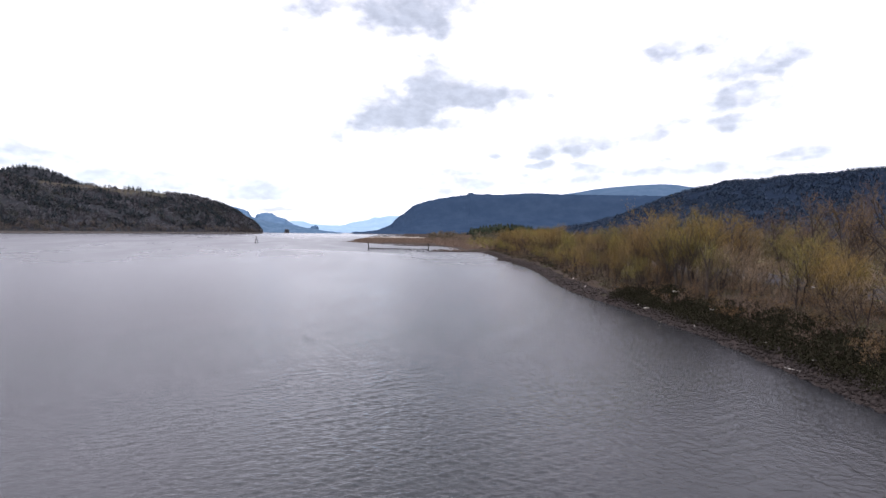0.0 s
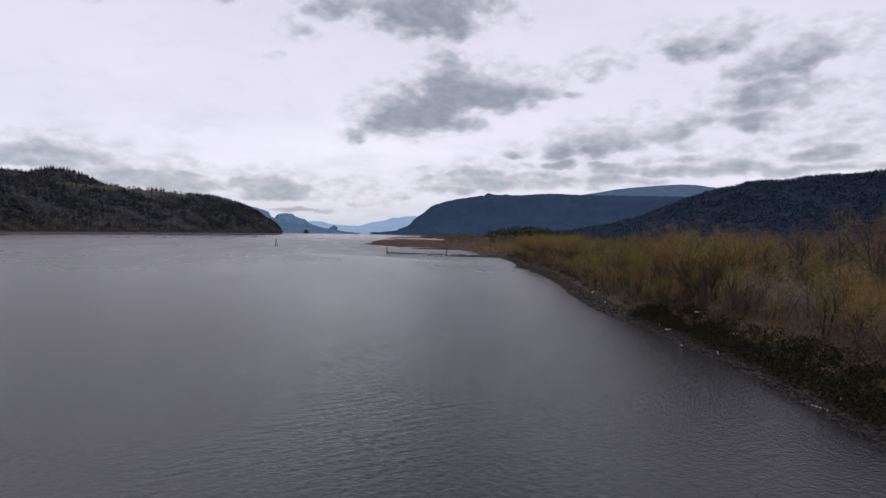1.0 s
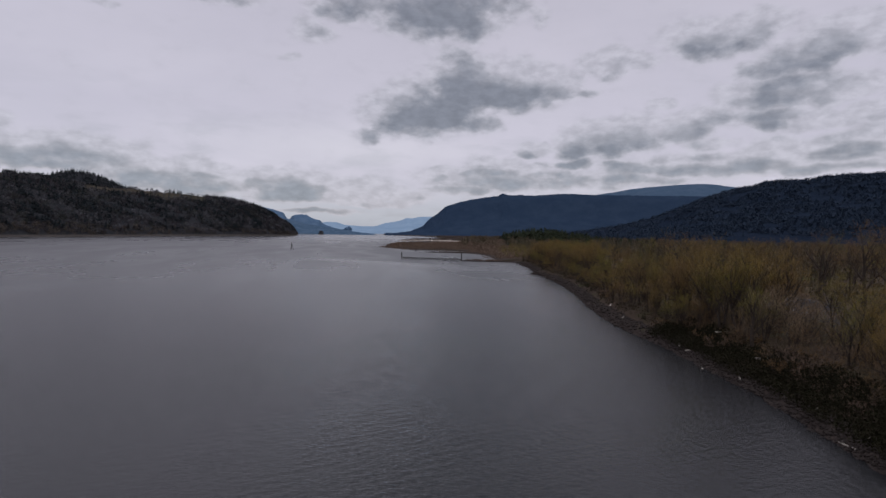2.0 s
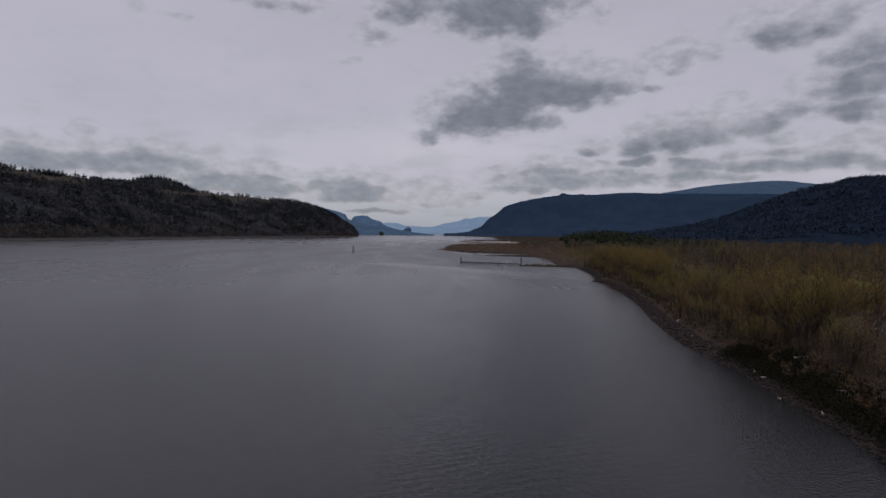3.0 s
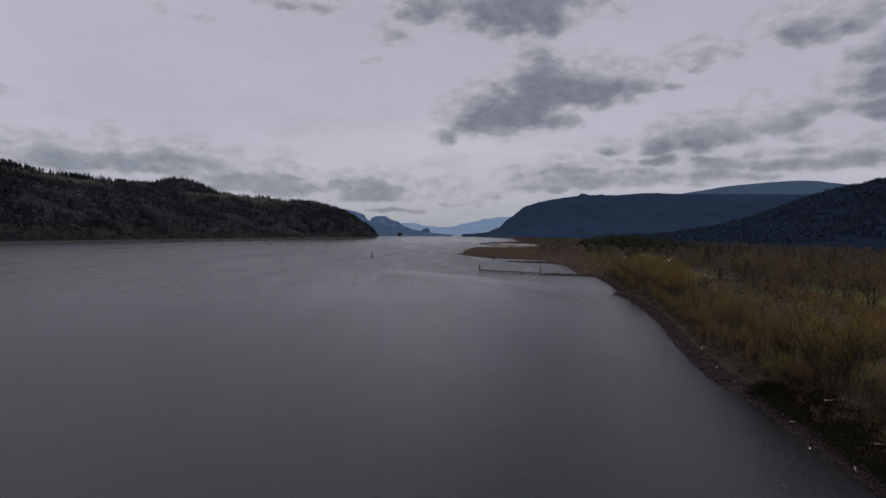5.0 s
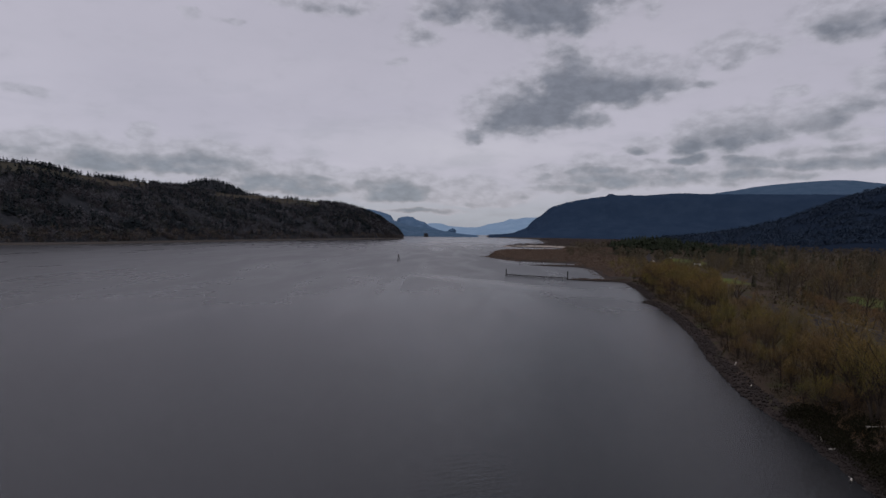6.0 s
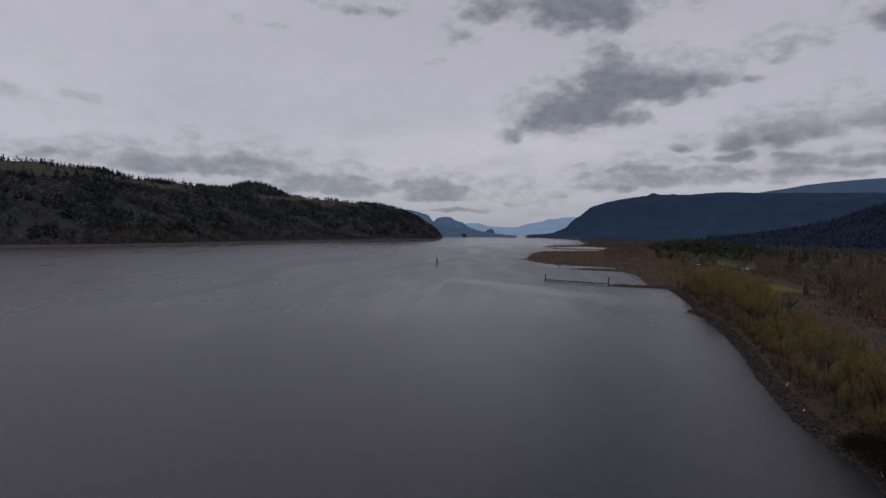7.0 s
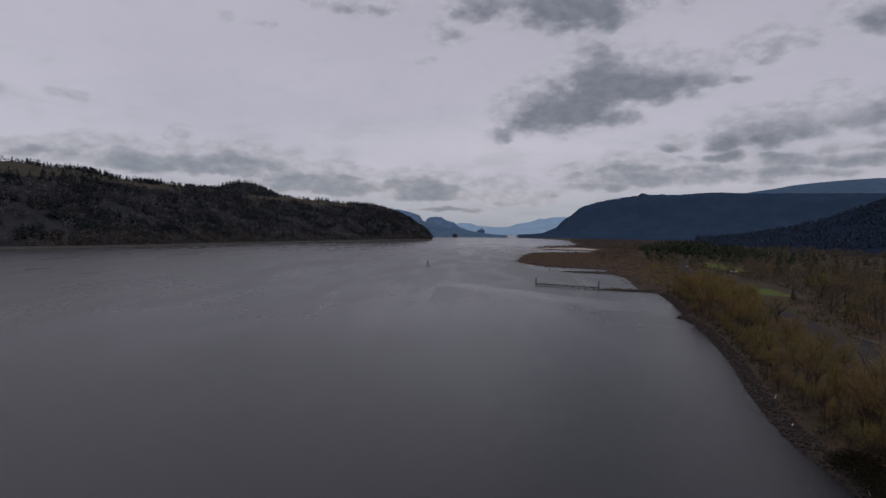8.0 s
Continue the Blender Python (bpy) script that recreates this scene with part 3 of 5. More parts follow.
class Pieces:
    """Collects the tubes and blades of one mesh."""

    def __init__(self):
        self.v, self.f = [], []

    def tube(self, p0, p1, r0, r1, n):
        d = (p1 - p0).normalized()
        a = d.orthogonal().normalized()
        b = d.cross(a)
        k = len(self.v)
        for p, r in ((p0, r0), (p1, r1)):
            for i in range(n):
                w = 2 * math.pi * i / n
                self.v.append(p + (a * math.cos(w) + b * math.sin(w)) * r)
        for i in range(n):
            j = (i + 1) % n
            self.f.append((k + i, k + j, k + n + j, k + n + i))

    def spike(self, p0, p1, r):
        d = (p1 - p0).normalized()
        a = d.orthogonal().normalized() * r
        b = d.cross(a)
        k = len(self.v)
        self.v += [p0 + a, p0 - a * 0.5 + b * 0.87, p0 - a * 0.5 - b * 0.87, p1]
        self.f += [(k, k + 1, k + 3), (k + 1, k + 2, k + 3), (k + 2, k, k + 3)]

    def blade(self, p, along, across):
        k = len(self.v)
        self.v += [p, p + along + across * 1.2, p + along - across * 1.2]
        self.f.append((k, k + 1, k + 2))

    def mesh(self, name, mat):
        return mesh_of(name, self.v, self.f, [mat])


def rand_dir(rng):
    while True:
        v = Vector((rng.uniform(-1, 1), rng.uniform(-1, 1), rng.uniform(-1, 1)))
        if 0.05 < v.length < 1:
            return v.normalized()


def part(name, me, parent, label=""):
    ob = new(name, me)
    ob.parent = parent
    return tagged(ob, label)


def grow(seed, height, stems, spread, twig_mat, buds, bud_size, first=0.25, forks=(5, 5, 5), lean=0.25, droop=0.0, twig_r=0.018, trunk_r=0.02, sides=(6, 4), rise=0.18):
    """Trunk and crown meshes of a bare or budding tree."""
    rng = random.Random(seed)
    wood, crown = Pieces(), Pieces()

    def branch(p, d, length, r, level):
        steps = 4 if level == 0 else 3 if level < 3 else 1
        nodes = [(p.copy(), r, d.copy())]
        for i in range(steps):
            bend = rand_dir(rng) * (0.16 if level == 0 else 0.24)
            d = (d + bend + Vector((0, 0, 0.10 if level < 3 else -droop))).normalized()
            q = p + d * (length / steps)
            r2 = max(r * (1 - 0.72 * (i + 1) / steps), 0.006)
            if level < 2:
                wood.tube(p, q, nodes[-1][1], r2, sides[level])
            elif level == 2 and sides[0] > 3:
                wood.tube(p, q, nodes[-1][1], r2, 3)
            elif level == 2:
                wood.spike(p, q, nodes[-1][1])
            else:
                crown.spike(p, q, twig_r)
            p = q
            nodes.append((p.copy(), r2, d.copy()))
        if level < 3:
            count = forks[level] + rng.randint(-1, 1)
            for i in range(count):
                k = first + (1.0 - first) * (i + rng.random()) / count if level == 0 else 0.2 + 0.8 * (i + rng.random()) / count
                j = min(int(k * steps), steps - 1)
                a, b = nodes[j], nodes[j + 1]
                f = k * steps - j
                pos = a[0].lerp(b[0], min(max(f, 0.0), 1.0))
                side = rand_dir(rng)
                side = (side - a[2] * side.dot(a[2])).normalized()
                out = (a[2] * (1.0 - spread) + side * (spread + 0.25 * rng.random()) + Vector((0, 0, rise))).normalized()
                branch(pos, out, length * rng.uniform(0.48, 0.74) * (1.15 - 0.45 * k), max(a[1] * 0.55, 0.012), level + 1)
        else:
            for i in range(buds):
                q = nodes[0][0].lerp(nodes[-1][0], rng.random())
                size = bud_size * rng.uniform(0.6, 1.5)
                along = (d + rand_dir(rng) * 0.8).normalized() * size
                crown.blade(q + rand_dir(rng) * 0.06, along, along.cross(rand_dir(rng)).normalized() * size * 0.32)

    for i in range(stems):
        w = 2 * math.pi * (i + rng.random() * 0.7) / stems
        d = Vector((math.cos(w) * lean, math.sin(w) * lean, 1.0)).normalized()
        base = Vector((math.cos(w), math.sin(w), 0)) * (0.22 if stems > 1 else 0.0) * height * 0.08
        branch(base - Vector((0, 0, 0.4)), d, height * rng.uniform(0.68, 0.85), height * trunk_r / math.sqrt(stems) * 1.25, 0)
    return wood.mesh("trunk", BARK), crown.mesh("crown", twig_mat)


def plant(name, meshes, label, category, group):
    """A tree with its trunk and crown, ready to be copied."""
    ob = tagged(new(name), label, category, group)
    for part_name, me in zip(("trunk", "crown"), meshes):
        part(part_name, me, ob)
    return ob


def fir(seed, height, width):
    rng = random.Random(seed)
    wood, crown = Pieces(), Pieces()
    wood.tube(Vector((0, 0, -0.4)), Vector((0, 0, height * 0.97)), height * 0.018, 0.03, 6)
    levels = 20
    for i in range(levels):
        f = i / levels
        z = height * (0.06 + 0.94 * f)
        reach = width * (1 - f) ** 0.85 + 0.2
        for j in range(9):
            w = rng.uniform(0, 2 * math.pi)
            out = Vector((math.cos(w), math.sin(w), rng.uniform(-0.35, 0.1)))
            p = Vector((0, 0, z + rng.uniform(-0.3, 0.3)))
            tip = reach * rng.uniform(0.65, 1.1)
            crown.blade(p, out * tip, Vector((-math.sin(w), math.cos(w), rng.uniform(-0.3, 0.3))) * tip * 0.24)
            crown.blade(p + out * tip * 0.35, (out + Vector((0, 0, 0.35))) * tip * 0.55, Vector((-math.sin(w), math.cos(w), 0.6)) * tip * 0.2)
    return wood.mesh("trunk", BARK), crown.mesh("crown", FIR_NEEDLES)


PLACER = random.Random(41)


def stand(protos, spots, tilt=4.0, lo=0.8, hi=1.2):
    """Copies of the prototypes at the spots; the first spots take the prototypes themselves."""
    for i, (x, y, size) in enumerate(spots):
        s = size * PLACER.uniform(lo, hi)
        m = pose(x, y, ground_z(x, y) - 0.05, PLACER.uniform(-tilt, tilt), PLACER.uniform(-tilt, tilt), PLACER.uniform(0, 360))
        proto = protos[i % len(protos)]
        if i < len(protos):
            proto.matrix_basis = m @ Matrix.Diagonal((s, s, s, 1))
        else:
            c = copy_thing(proto, m)
            c.scale = (s * PLACER.uniform(0.88, 1.12), s * PLACER.uniform(0.88, 1.12), s)


def scatter(count, x0, x1, y0, y1, gap, taken, shore=True, keep=None):
    """Spots with a least distance between them; x is counted from the water's edge where shore is set."""
    out = []
    for _ in range(count * 12):
        if len(out) >= count:
            break
        y = PLACER.uniform(y0, y1)
        x = PLACER.uniform(x0, x1) + (float(shore_x(y)) if shore else 0.0)
        if keep and not keep(x, y):
            continue
        if all((x - a) ** 2 + (y - b) ** 2 > gap * gap for a, b in taken):
            taken.append((x, y))
            out.append((x, y))
    return out


def in_lot(x, y):
    """The paved lot, the road beyond it and the mown grass."""
    return (57 < x < 78 and 66 < y < 206) or (road_x(y) - 4 < x < road_x(y) + 4 and 200 <= y < 720) or in_grass(x, y)


def road_x(y):
    return float(np.interp(y, [190, 260, 340, 460, 600, 720], [66, 66, 64, 54, 66, 76]))


def in_grass(x, y):
    return ((x - 117) / 14) ** 2 + ((y - 246) / 40) ** 2 < 1 or ((x - 86) / 18) ** 2 + ((y - 398) / 84) ** 2 < 1 or ((x - 104) / 16) ** 2 + ((y - 620) / 60) ** 2 < 1


def gap_to_lot(x, y):
    """An open stretch of bank between the trees, in front of the lot."""
    return y < 112 and 0.53 < x / y < 0.60 and x < 58


taken = []
willows = [plant("willow", grow(s, 10.3, n, 0.50, WILLOW_TWIGS, 5, 0.085, first=0.28, forks=(8, 7, 7), lean=0.20, twig_r=0.010, rise=0.36, trunk_r=0.027),
                 "yellow-budding riverside willow with several thin stems", "willow tree", "willows along the bank") for s, n in ((1, 2), (2, 1), (3, 3), (5, 2), (7, 3))]
spots = [(x, y, 1.0) for x, y in scatter(88, 7.0, 26, 92, 350, 4.2, taken, keep=lambda x, y: not in_lot(x, y) and not (x > 44 and 122 < y < 222) and not gap_to_lot(x, y))]
spots += [(40.5, 91, 1.25), (43, 97, 1.2), (46, 104, 1.15), (39, 99, 1.1), (37.5, 106, 1.05), (41, 113, 1.2), (38, 121, 1.15)]
spots += [(x, y, 0.78) for x, y in scatter(18, 6, 22, 40, 92, 4.0, taken, keep=lambda x, y: not in_lot(x, y) and not gap_to_lot(x, y))]
# lower growth at the edge of the bank
spots += [(x, y, 0.55) for x, y in scatter(56, 4.2, 8.5, 95, 348, 3.0, taken, keep=lambda x, y: not in_lot(x, y))]
stand(willows, spots, lo=0.70, hi=1.10)

cottonwoods = [plant("cottonwood", grow(s, 15.5, n, 0.48, m, 4, 0.09, first=0.3, forks=(7, 6, 7), lean=0.22, trunk_r=0.024),
                     "tall bare cottonwood with heavy dark limbs", "tree", "cottonwoods behind the road") for s, n, m in ((11, 1, BROWN_TWIGS), (12, 2, WILLOW_TWIGS), (13, 1, BROWN_TWIGS))]
spots = [(81, 124, 1.05), (82, 114, 1.1), (86, 108, 1.05), (88, 119, 1.0), (84, 100, 1.05), (80, 137, 0.95), (92, 128, 1.0), (83, 92, 1.1), (87, 84, 1.0), (80, 76, 1.0), (95, 98, 1.1), (98, 112, 1.0)]
taken += [s[:2] for s in spots]
spots += [(x, y, 0.8) for x, y in scatter(58, 82, 140, 60, 330, 7.0, taken, shore=False, keep=lambda x, y: not in_lot(x, y))]
stand(cottonwoods, spots)

saplings = [plant("alder_sapling", grow(s, 6.5, n, 0.45, GREY_TWIGS, 1, 0.12, first=0.15, forks=(6, 5, 5), lean=0.38, trunk_r=0.022),
                  "leafless grey young alder with forked stems", "tree", "grey saplings on the bank") for s, n in ((21, 4), (22, 3))]
spots = [(40, 82, 1.0), (42, 86, 1.05), (44.5, 80, 0.95), (41, 77, 0.9), (47, 84, 1.0), (49, 90, 1.0), (45, 73, 0.8), (43, 64, 0.85), (46, 58, 0.9), (41, 55, 0.9), (44, 51, 1.0), (48, 66, 0.75)]
taken += [s[:2] for s in spots]
spots += [(x, y, 0.8) for x, y in scatter(30, 8, 28, 95, 330, 4.0, taken, keep=lambda x, y: not in_lot(x, y))]
stand(saplings, spots)

# the row of pruned trees beside the lot
row = [plant("lot_tree", grow(s, 6.2, 1, 0.52, BROWN_TWIGS, 3, 0.18, first=0.35, forks=(8, 6, 5), lean=0.05, trunk_r=0.026),
             "small round-headed bare tree beside the parking lot", "tree", "row of trees beside the lot") for s in (31, 32)]
stand(row, [(80 + 0.8 * math.sin(i), 150 + 6.2 * i, 1.0) for i in range(16)], tilt=2.0, lo=0.92, hi=1.08)

bushes = [plant("bush", grow(s, 2.6, 5, 0.5, m, 4, 0.06, first=0.05, forks=(4, 3, 3), lean=0.75, trunk_r=0.02, twig_r=0.012, sides=(3, 3)),
                "dense leafless brown bush on the river bank", "bush", "bushes on the bank") for s, m in ((51, BROWN_TWIGS), (52, RUST_TWIGS), (53, BROWN_TWIGS))]
spots = [(x, y, 1.0) for x, y in scatter(120, 3.4, 17, 36, 105, 1.5, [], keep=lambda x, y: not in_lot(x, y))]
spots += [(x, y, 1.0) for x, y in scatter(110, 4.0, 12, 100, 345, 2.0, [], keep=lambda x, y: not in_lot(x, y))]
stand(bushes, spots, tilt=8.0, lo=0.6, hi=1.25)

firs = [plant("fir_tree", fir(s, h, w), "dark green fir standing among bare trees", "fir tree", "firs on the river flat") for s, h, w in ((61, 13.0, 2.6), (62, 16.0, 3.0))]
spots = [(88, 262, 0.6), (101, 330, 0.8), (84, 318, 0.55), (128, 215, 0.55), (133, 232, 0.6), (120, 205, 0.5), (60, 640, 0.75), (50, 655, 0.8)]
spots += [(x, y, 1.0) for x, y in scatter(14, 110, 300, 340, 600, 20, taken, shore=False, keep=lambda x, y: not in_lot(x, y))]
stand(firs, spots, tilt=1.5)


# ---------------------------------------------------------------- woods too many to count
def quads_object(name, quads, mat, label, category, faces=3):
    n = len(quads)
    me = bpy.data.meshes.new(name)
    me.vertices.add(n * faces)
    me.vertices.foreach_set("co", np.ascontiguousarray(quads, dtype=np.float32).ravel())
    me.loops.add(n * faces)
    me.loops.foreach_set("vertex_index", np.arange(n * faces, dtype=np.int32))
    me.polygons.add(n)
    me.polygons.foreach_set("loop_start", np.arange(0, n * faces, faces, dtype=np.int32))
    me.polygons.foreach_set("loop_total", np.full(n, faces, dtype=np.int32))
    me.materials.append(mat)
    me.update(calc_edges=True)
    return tagged(new(name, me), label, category, kind="stuff")


RNG = np.random.default_rng(5)


def unit(n):
    v = RNG.normal(size=(n, 3))
    return v / np.linalg.norm(v, axis=1, keepdims=True)


def tuft(n, height, radius, size, low=0.15, upright=0.5, thin=0.4):
    """Leaf-sized quads filling a crown with an uneven outline."""
    d = unit(n)
    r = RNG.uniform(0.45, 1.0, (n, 1)) ** 0.6
    lumps = 1 + 0.28 * np.sin(d[:, :1] * 5 + RNG.uniform(0, 6)) * np.cos(d[:, 1:2] * 4 + RNG.uniform(0, 6))
    p = d * r * lumps
    c = np.column_stack([p[:, 0] * radius, p[:, 1] * radius, height * (low + (1 - low) * (0.5 + 0.5 * p[:, 2]))])
    a = unit(n) + np.array([0, 0, upright])
    b = np.cross(a, unit(n))
    b /= np.linalg.norm(b, axis=1, keepdims=True) + 1e-6
    s = size * RNG.uniform(0.5, 1.4, (n, 1))
    a, b = a * s * 0.6, b * s * thin
    return np.stack([c - a * 1.15, c + a * 0.75 + b * 1.25, c + a * 0.75 - b * 1.25], axis=1)


def trunk_quads(height, r):
    out = []
    for w in (0.0, 1.57):
        a = np.array([math.cos(w), math.sin(w), 0]) * r
        out.append([-a, a, np.array([0, 0, height * 1.4])])
    return np.array(out)


def spire(height, radius, n):
    """A far fir: drooping boughs round a stem."""
    f = np.sort(RNG.random(n) ** 1.4)
    w = RNG.uniform(0, 2 * np.pi, n)
    reach = radius * (1 - f) ** 0.8 * RNG.uniform(0.7, 1.2, n) + 0.15 * radius
    z = height * (0.05 + 0.95 * f)
    o = np.column_stack([np.cos(w), np.sin(w), np.zeros(n)])
    side = np.column_stack([-np.sin(w), np.cos(w), np.zeros(n)])
    top = np.column_stack([np.zeros(n), np.zeros(n), z + height * 0.10])
    mid = o * reach[:, None] * 0.6 + np.column_stack([np.zeros(n), np.zeros(n), z])
    tip = o * reach[:, None] + np.column_stack([np.zeros(n), np.zeros(n), z - height * 0.06])
    return np.stack([top, tip * 0.8 + mid * 0.2 + side * reach[:, None] * 0.55, tip * 0.8 + mid * 0.2 - side * reach[:, None] * 0.55], axis=1)


def spread_out(protos, spots):
    """All prototypes' quads set down at the spots (x, y, z, size)."""
    out = []
    for i, (x, y, z, s) in enumerate(spots):
        q = protos[i % len(protos)]
        w = RNG.uniform(0, 2 * np.pi)
        c, d = math.cos(w), math.sin(w)
        m = np.array([[c, -d, 0], [d, c, 0], [0, 0, 1]]) * s
        out.append(q @ m.T + np.array([x, y, z]))
    return np.concatenate(out)


def clear_of(x, y):
    return not in_lot(x, y)


def flat_spots(count, box, size, clump=0.0, inland=8.0):
    x0, x1, y0, y1 = box
    out = []
    while len(out) < count:
        x, y = RNG.uniform(x0, x1), RNG.uniform(y0, y1)
        if x < shore_x(y) + inland or not clear_of(x, y):
            continue
        if clump and wander(x, y, 45.0, 3.0) < clump * 0.2 - 0.1:
            continue
        out.append((x, y, ground_z(x, y), size * RNG.uniform(0.7, 1.25)))
    return out


bare = [np.concatenate([tuft(160, 10.5, 3.1, 0.42, 0.1, 1.0, 0.24), trunk_quads(6, 0.16)]) for _ in range(6)]
quads = spread_out(bare, flat_spots(900, (40, 420, 335, 620), 1.0, 0.4) + flat_spots(700, (96, 420, 60, 340), 1.05, 0.25) + flat_spots(70, (84, 130, 225, 345), 0.8))
quads_object("woods", quads, WOOD_TWIGS, "brown leafless woods on the river flat", "woods")
light = [np.concatenate([tuft(60, 10.5, 3.2, 1.0), trunk_quads(6, 0.18)]) for _ in range(6)]
quads = spread_out(light, [s for s in flat_spots(1700, (-20, 900, 600, 1250), 1.0, 0.3, 60.0) if not (20 < s[0] < 200 and 720 < s[1] < 890)])
quads_object("woods", quads, WOOD_TWIGS, "brown leafless woods towards the mountain foot", "woods")
gold = [tuft(110, 9.0, 2.7, 0.5) for _ in range(5)]
quads = spread_out(gold, flat_spots(70, (20, 70, 345, 560), 0.75, 0.0, 9.0) + flat_spots(110, (60, 300, 200, 620), 0.9, 0.6))
quads_object("woods", quads, WILLOW_TWIGS, "yellow-budding willow woods on the river flat", "woods")
spires = [spire(12, 3.9, 60) for _ in range(6)]
spots = []
while len(spots) < 420:
    x, y = RNG.normal(95, 62), RNG.normal(800, 55)
    if x > 40:
        spots.append((x, y, ground_z(x, y), RNG.uniform(0.6, 1.1)))
spots += [(x, y, z, s) for x, y, z, s in flat_spots(170, (120, 1000, 560, 1250), 0.7, 0.9, 40.0)]
quads_object("woods", spread_out(spires, spots), FIR_NEEDLES, "dark fir woods on a low knoll", "woods")
thicket = [tuft(24, 1.7, 3.0, 0.6, 0.0, 0.8) for _ in range(6)]
spots = [(RNG.uniform(-6, 20), RNG.uniform(356.2, 359.6), 0.4, RNG.uniform(0.15, 0.62)) for _ in range(70)]
spots += flat_spots(4600, (-118, 70, 548, 900), 0.8, 0.0, 3.0) + flat_spots(700, (-35, 70, 900, 1040), 0.9, 0.0, 5.0) + flat_spots(500, (-5, 45, 380, 560), 0.9, 0.0, 3.0)
for _ in range(420):
    y = RNG.uniform(380, 905) if RNG.random() < 0.35 else RNG.uniform(545, 640)
    spots.append((float(shore_x(y)) + RNG.normal(-1.0, 3.5), y, -0.15, RNG.uniform(0.15, 0.6)))
quads_object("thicket", spread_out(thicket, spots), RUST_TWIGS, "russet willow thicket on the low spit", "thicket")
spots = flat_spots(3200, (-140, 260, 1135, 2300), 1.9, 0.0, 12.0) + flat_spots(60, (-146, -110, 1060, 1110), 0.9, 0.0, 8.0)
quads_object("thicket", spread_out(thicket, spots), FLAT_TWIGS, "grey winter scrub on the far flats", "thicket")

# the far hillside
lumps = [tuft(34, 8.5, 4.2, 1.5, 0.0, 0.3) for _ in range(8)]
peaks = [spire(11.0, 3.3, 26) for _ in range(6)]


def open_slope(p, u):
    """The pastures on the bench between the wooded slope and the crest of the far hill."""
    az = math.degrees(math.atan2(-p[0], p[1]))
    if not (41.0 < az < 62 or 26.0 < az < 35.6):
        return False
    return 0.63 + 0.05 * wander(p[0], p[1], 60, 1) < u < 0.985


def slope_spots(grid, count, u_lo, u_hi, size, seed, cut):
    n, m, _ = grid.shape
    out = []
    tries = 0
    while len(out) < count and tries < count * 20:
        tries += 1
        a, b = RNG.uniform(0, n - 1.001), RNG.uniform(u_lo, u_hi) * 0.999
        i, j = int(a), int(b)
        fa, fb = a - i, b - j
        p = (grid[i, j] * (1 - fa) * (1 - fb) + grid[i + 1, j] * fa * (1 - fb) + grid[i, j + 1] * (1 - fa) * fb + grid[i + 1, j + 1] * fa * fb)
        if wander(p[0], p[1] + p[2], 60.0, seed) < cut or p[2] < 0.5 or (m > 34 and grid is hill_grid and open_slope(p, b / 33) and RNG.random() < 0.94):
            continue
        out.append((*p, size * RNG.uniform(0.6, 1.25)))
    return out


top = 34
faces, corners = [], [tuple(v + np.array([0, 0, 0.6])) for v in hill_grid.reshape(-1, 3)]
cols = hill_grid.shape[1]
for i in range(hill_grid.shape[0] - 1):
    for j in range(18, 33):
        if open_slope(hill_grid[i, j], (j + 0.5) / 33):
            faces.append((i * cols + j, i * cols + j + 1, (i + 1) * cols + j + 1, (i + 1) * cols + j))
used = sorted({k for f in faces for k in f})
renumber = {k: i for i, k in enumerate(used)}
me = mesh_of("pasture", [corners[k] for k in used], [tuple(renumber[k] for k in f) for f in faces], [PASTURE], smooth=True)
tagged(new("pasture", me), "olive winter pasture on the hill's shoulder", "pasture", kind="structure")
for mat, count, seed, cut, label in ((HILL_TWIGS, 3000, 2.0, 0.0, "hazy ash-grey leafless woods on the far hillside"),
                                     (HILL_TWIGS_BROWN, 3600, 31.0, -0.2, "hazy umber leafless woods on the far hillside"),
                                     (HILL_TWIGS_OLIVE, 1500, 47.0, 0.0, "hazy olive budding woods on the far hillside")):
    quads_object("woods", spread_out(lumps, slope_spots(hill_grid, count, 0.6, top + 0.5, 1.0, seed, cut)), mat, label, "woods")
quads = spread_out(lumps, slope_spots(hill_grid, 1100, 0.3, 3.2, 0.8, 6.0, -0.6))
quads_object("woods", quads, FOOT_TWIGS, "tawny scrub along the foot of the hillside", "woods")
crest_firs = []
for az, spread, d, count in ((48.4, 1.0, 1345, 75), (44.2, 1.2, 1415, 75), (38.6, 0.8, 1590, 40), (36.2, 1.4, 1740, 120), (52.5, 1.2, 1230, 40)):
    for _ in range(count):
        x, y = polar(RNG.normal(az, spread * 0.5), RNG.normal(d, 18))
        k = np.argmin((hill_grid[:, :, 0] - x) ** 2 + (hill_grid[:, :, 1] - y) ** 2)
        crest_firs.append((x, y, hill_grid.reshape(-1, 3)[k][2] - 1.0, RNG.uniform(0.8, 1.35)))
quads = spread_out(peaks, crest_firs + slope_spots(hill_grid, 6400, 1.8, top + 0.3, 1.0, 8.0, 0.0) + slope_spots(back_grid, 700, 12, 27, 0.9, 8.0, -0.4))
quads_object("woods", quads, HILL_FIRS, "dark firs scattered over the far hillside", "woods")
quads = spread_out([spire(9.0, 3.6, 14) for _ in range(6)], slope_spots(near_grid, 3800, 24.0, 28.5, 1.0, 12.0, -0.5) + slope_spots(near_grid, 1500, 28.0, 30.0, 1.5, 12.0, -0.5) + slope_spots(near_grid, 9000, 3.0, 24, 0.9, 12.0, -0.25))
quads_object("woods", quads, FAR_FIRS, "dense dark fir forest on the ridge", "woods")


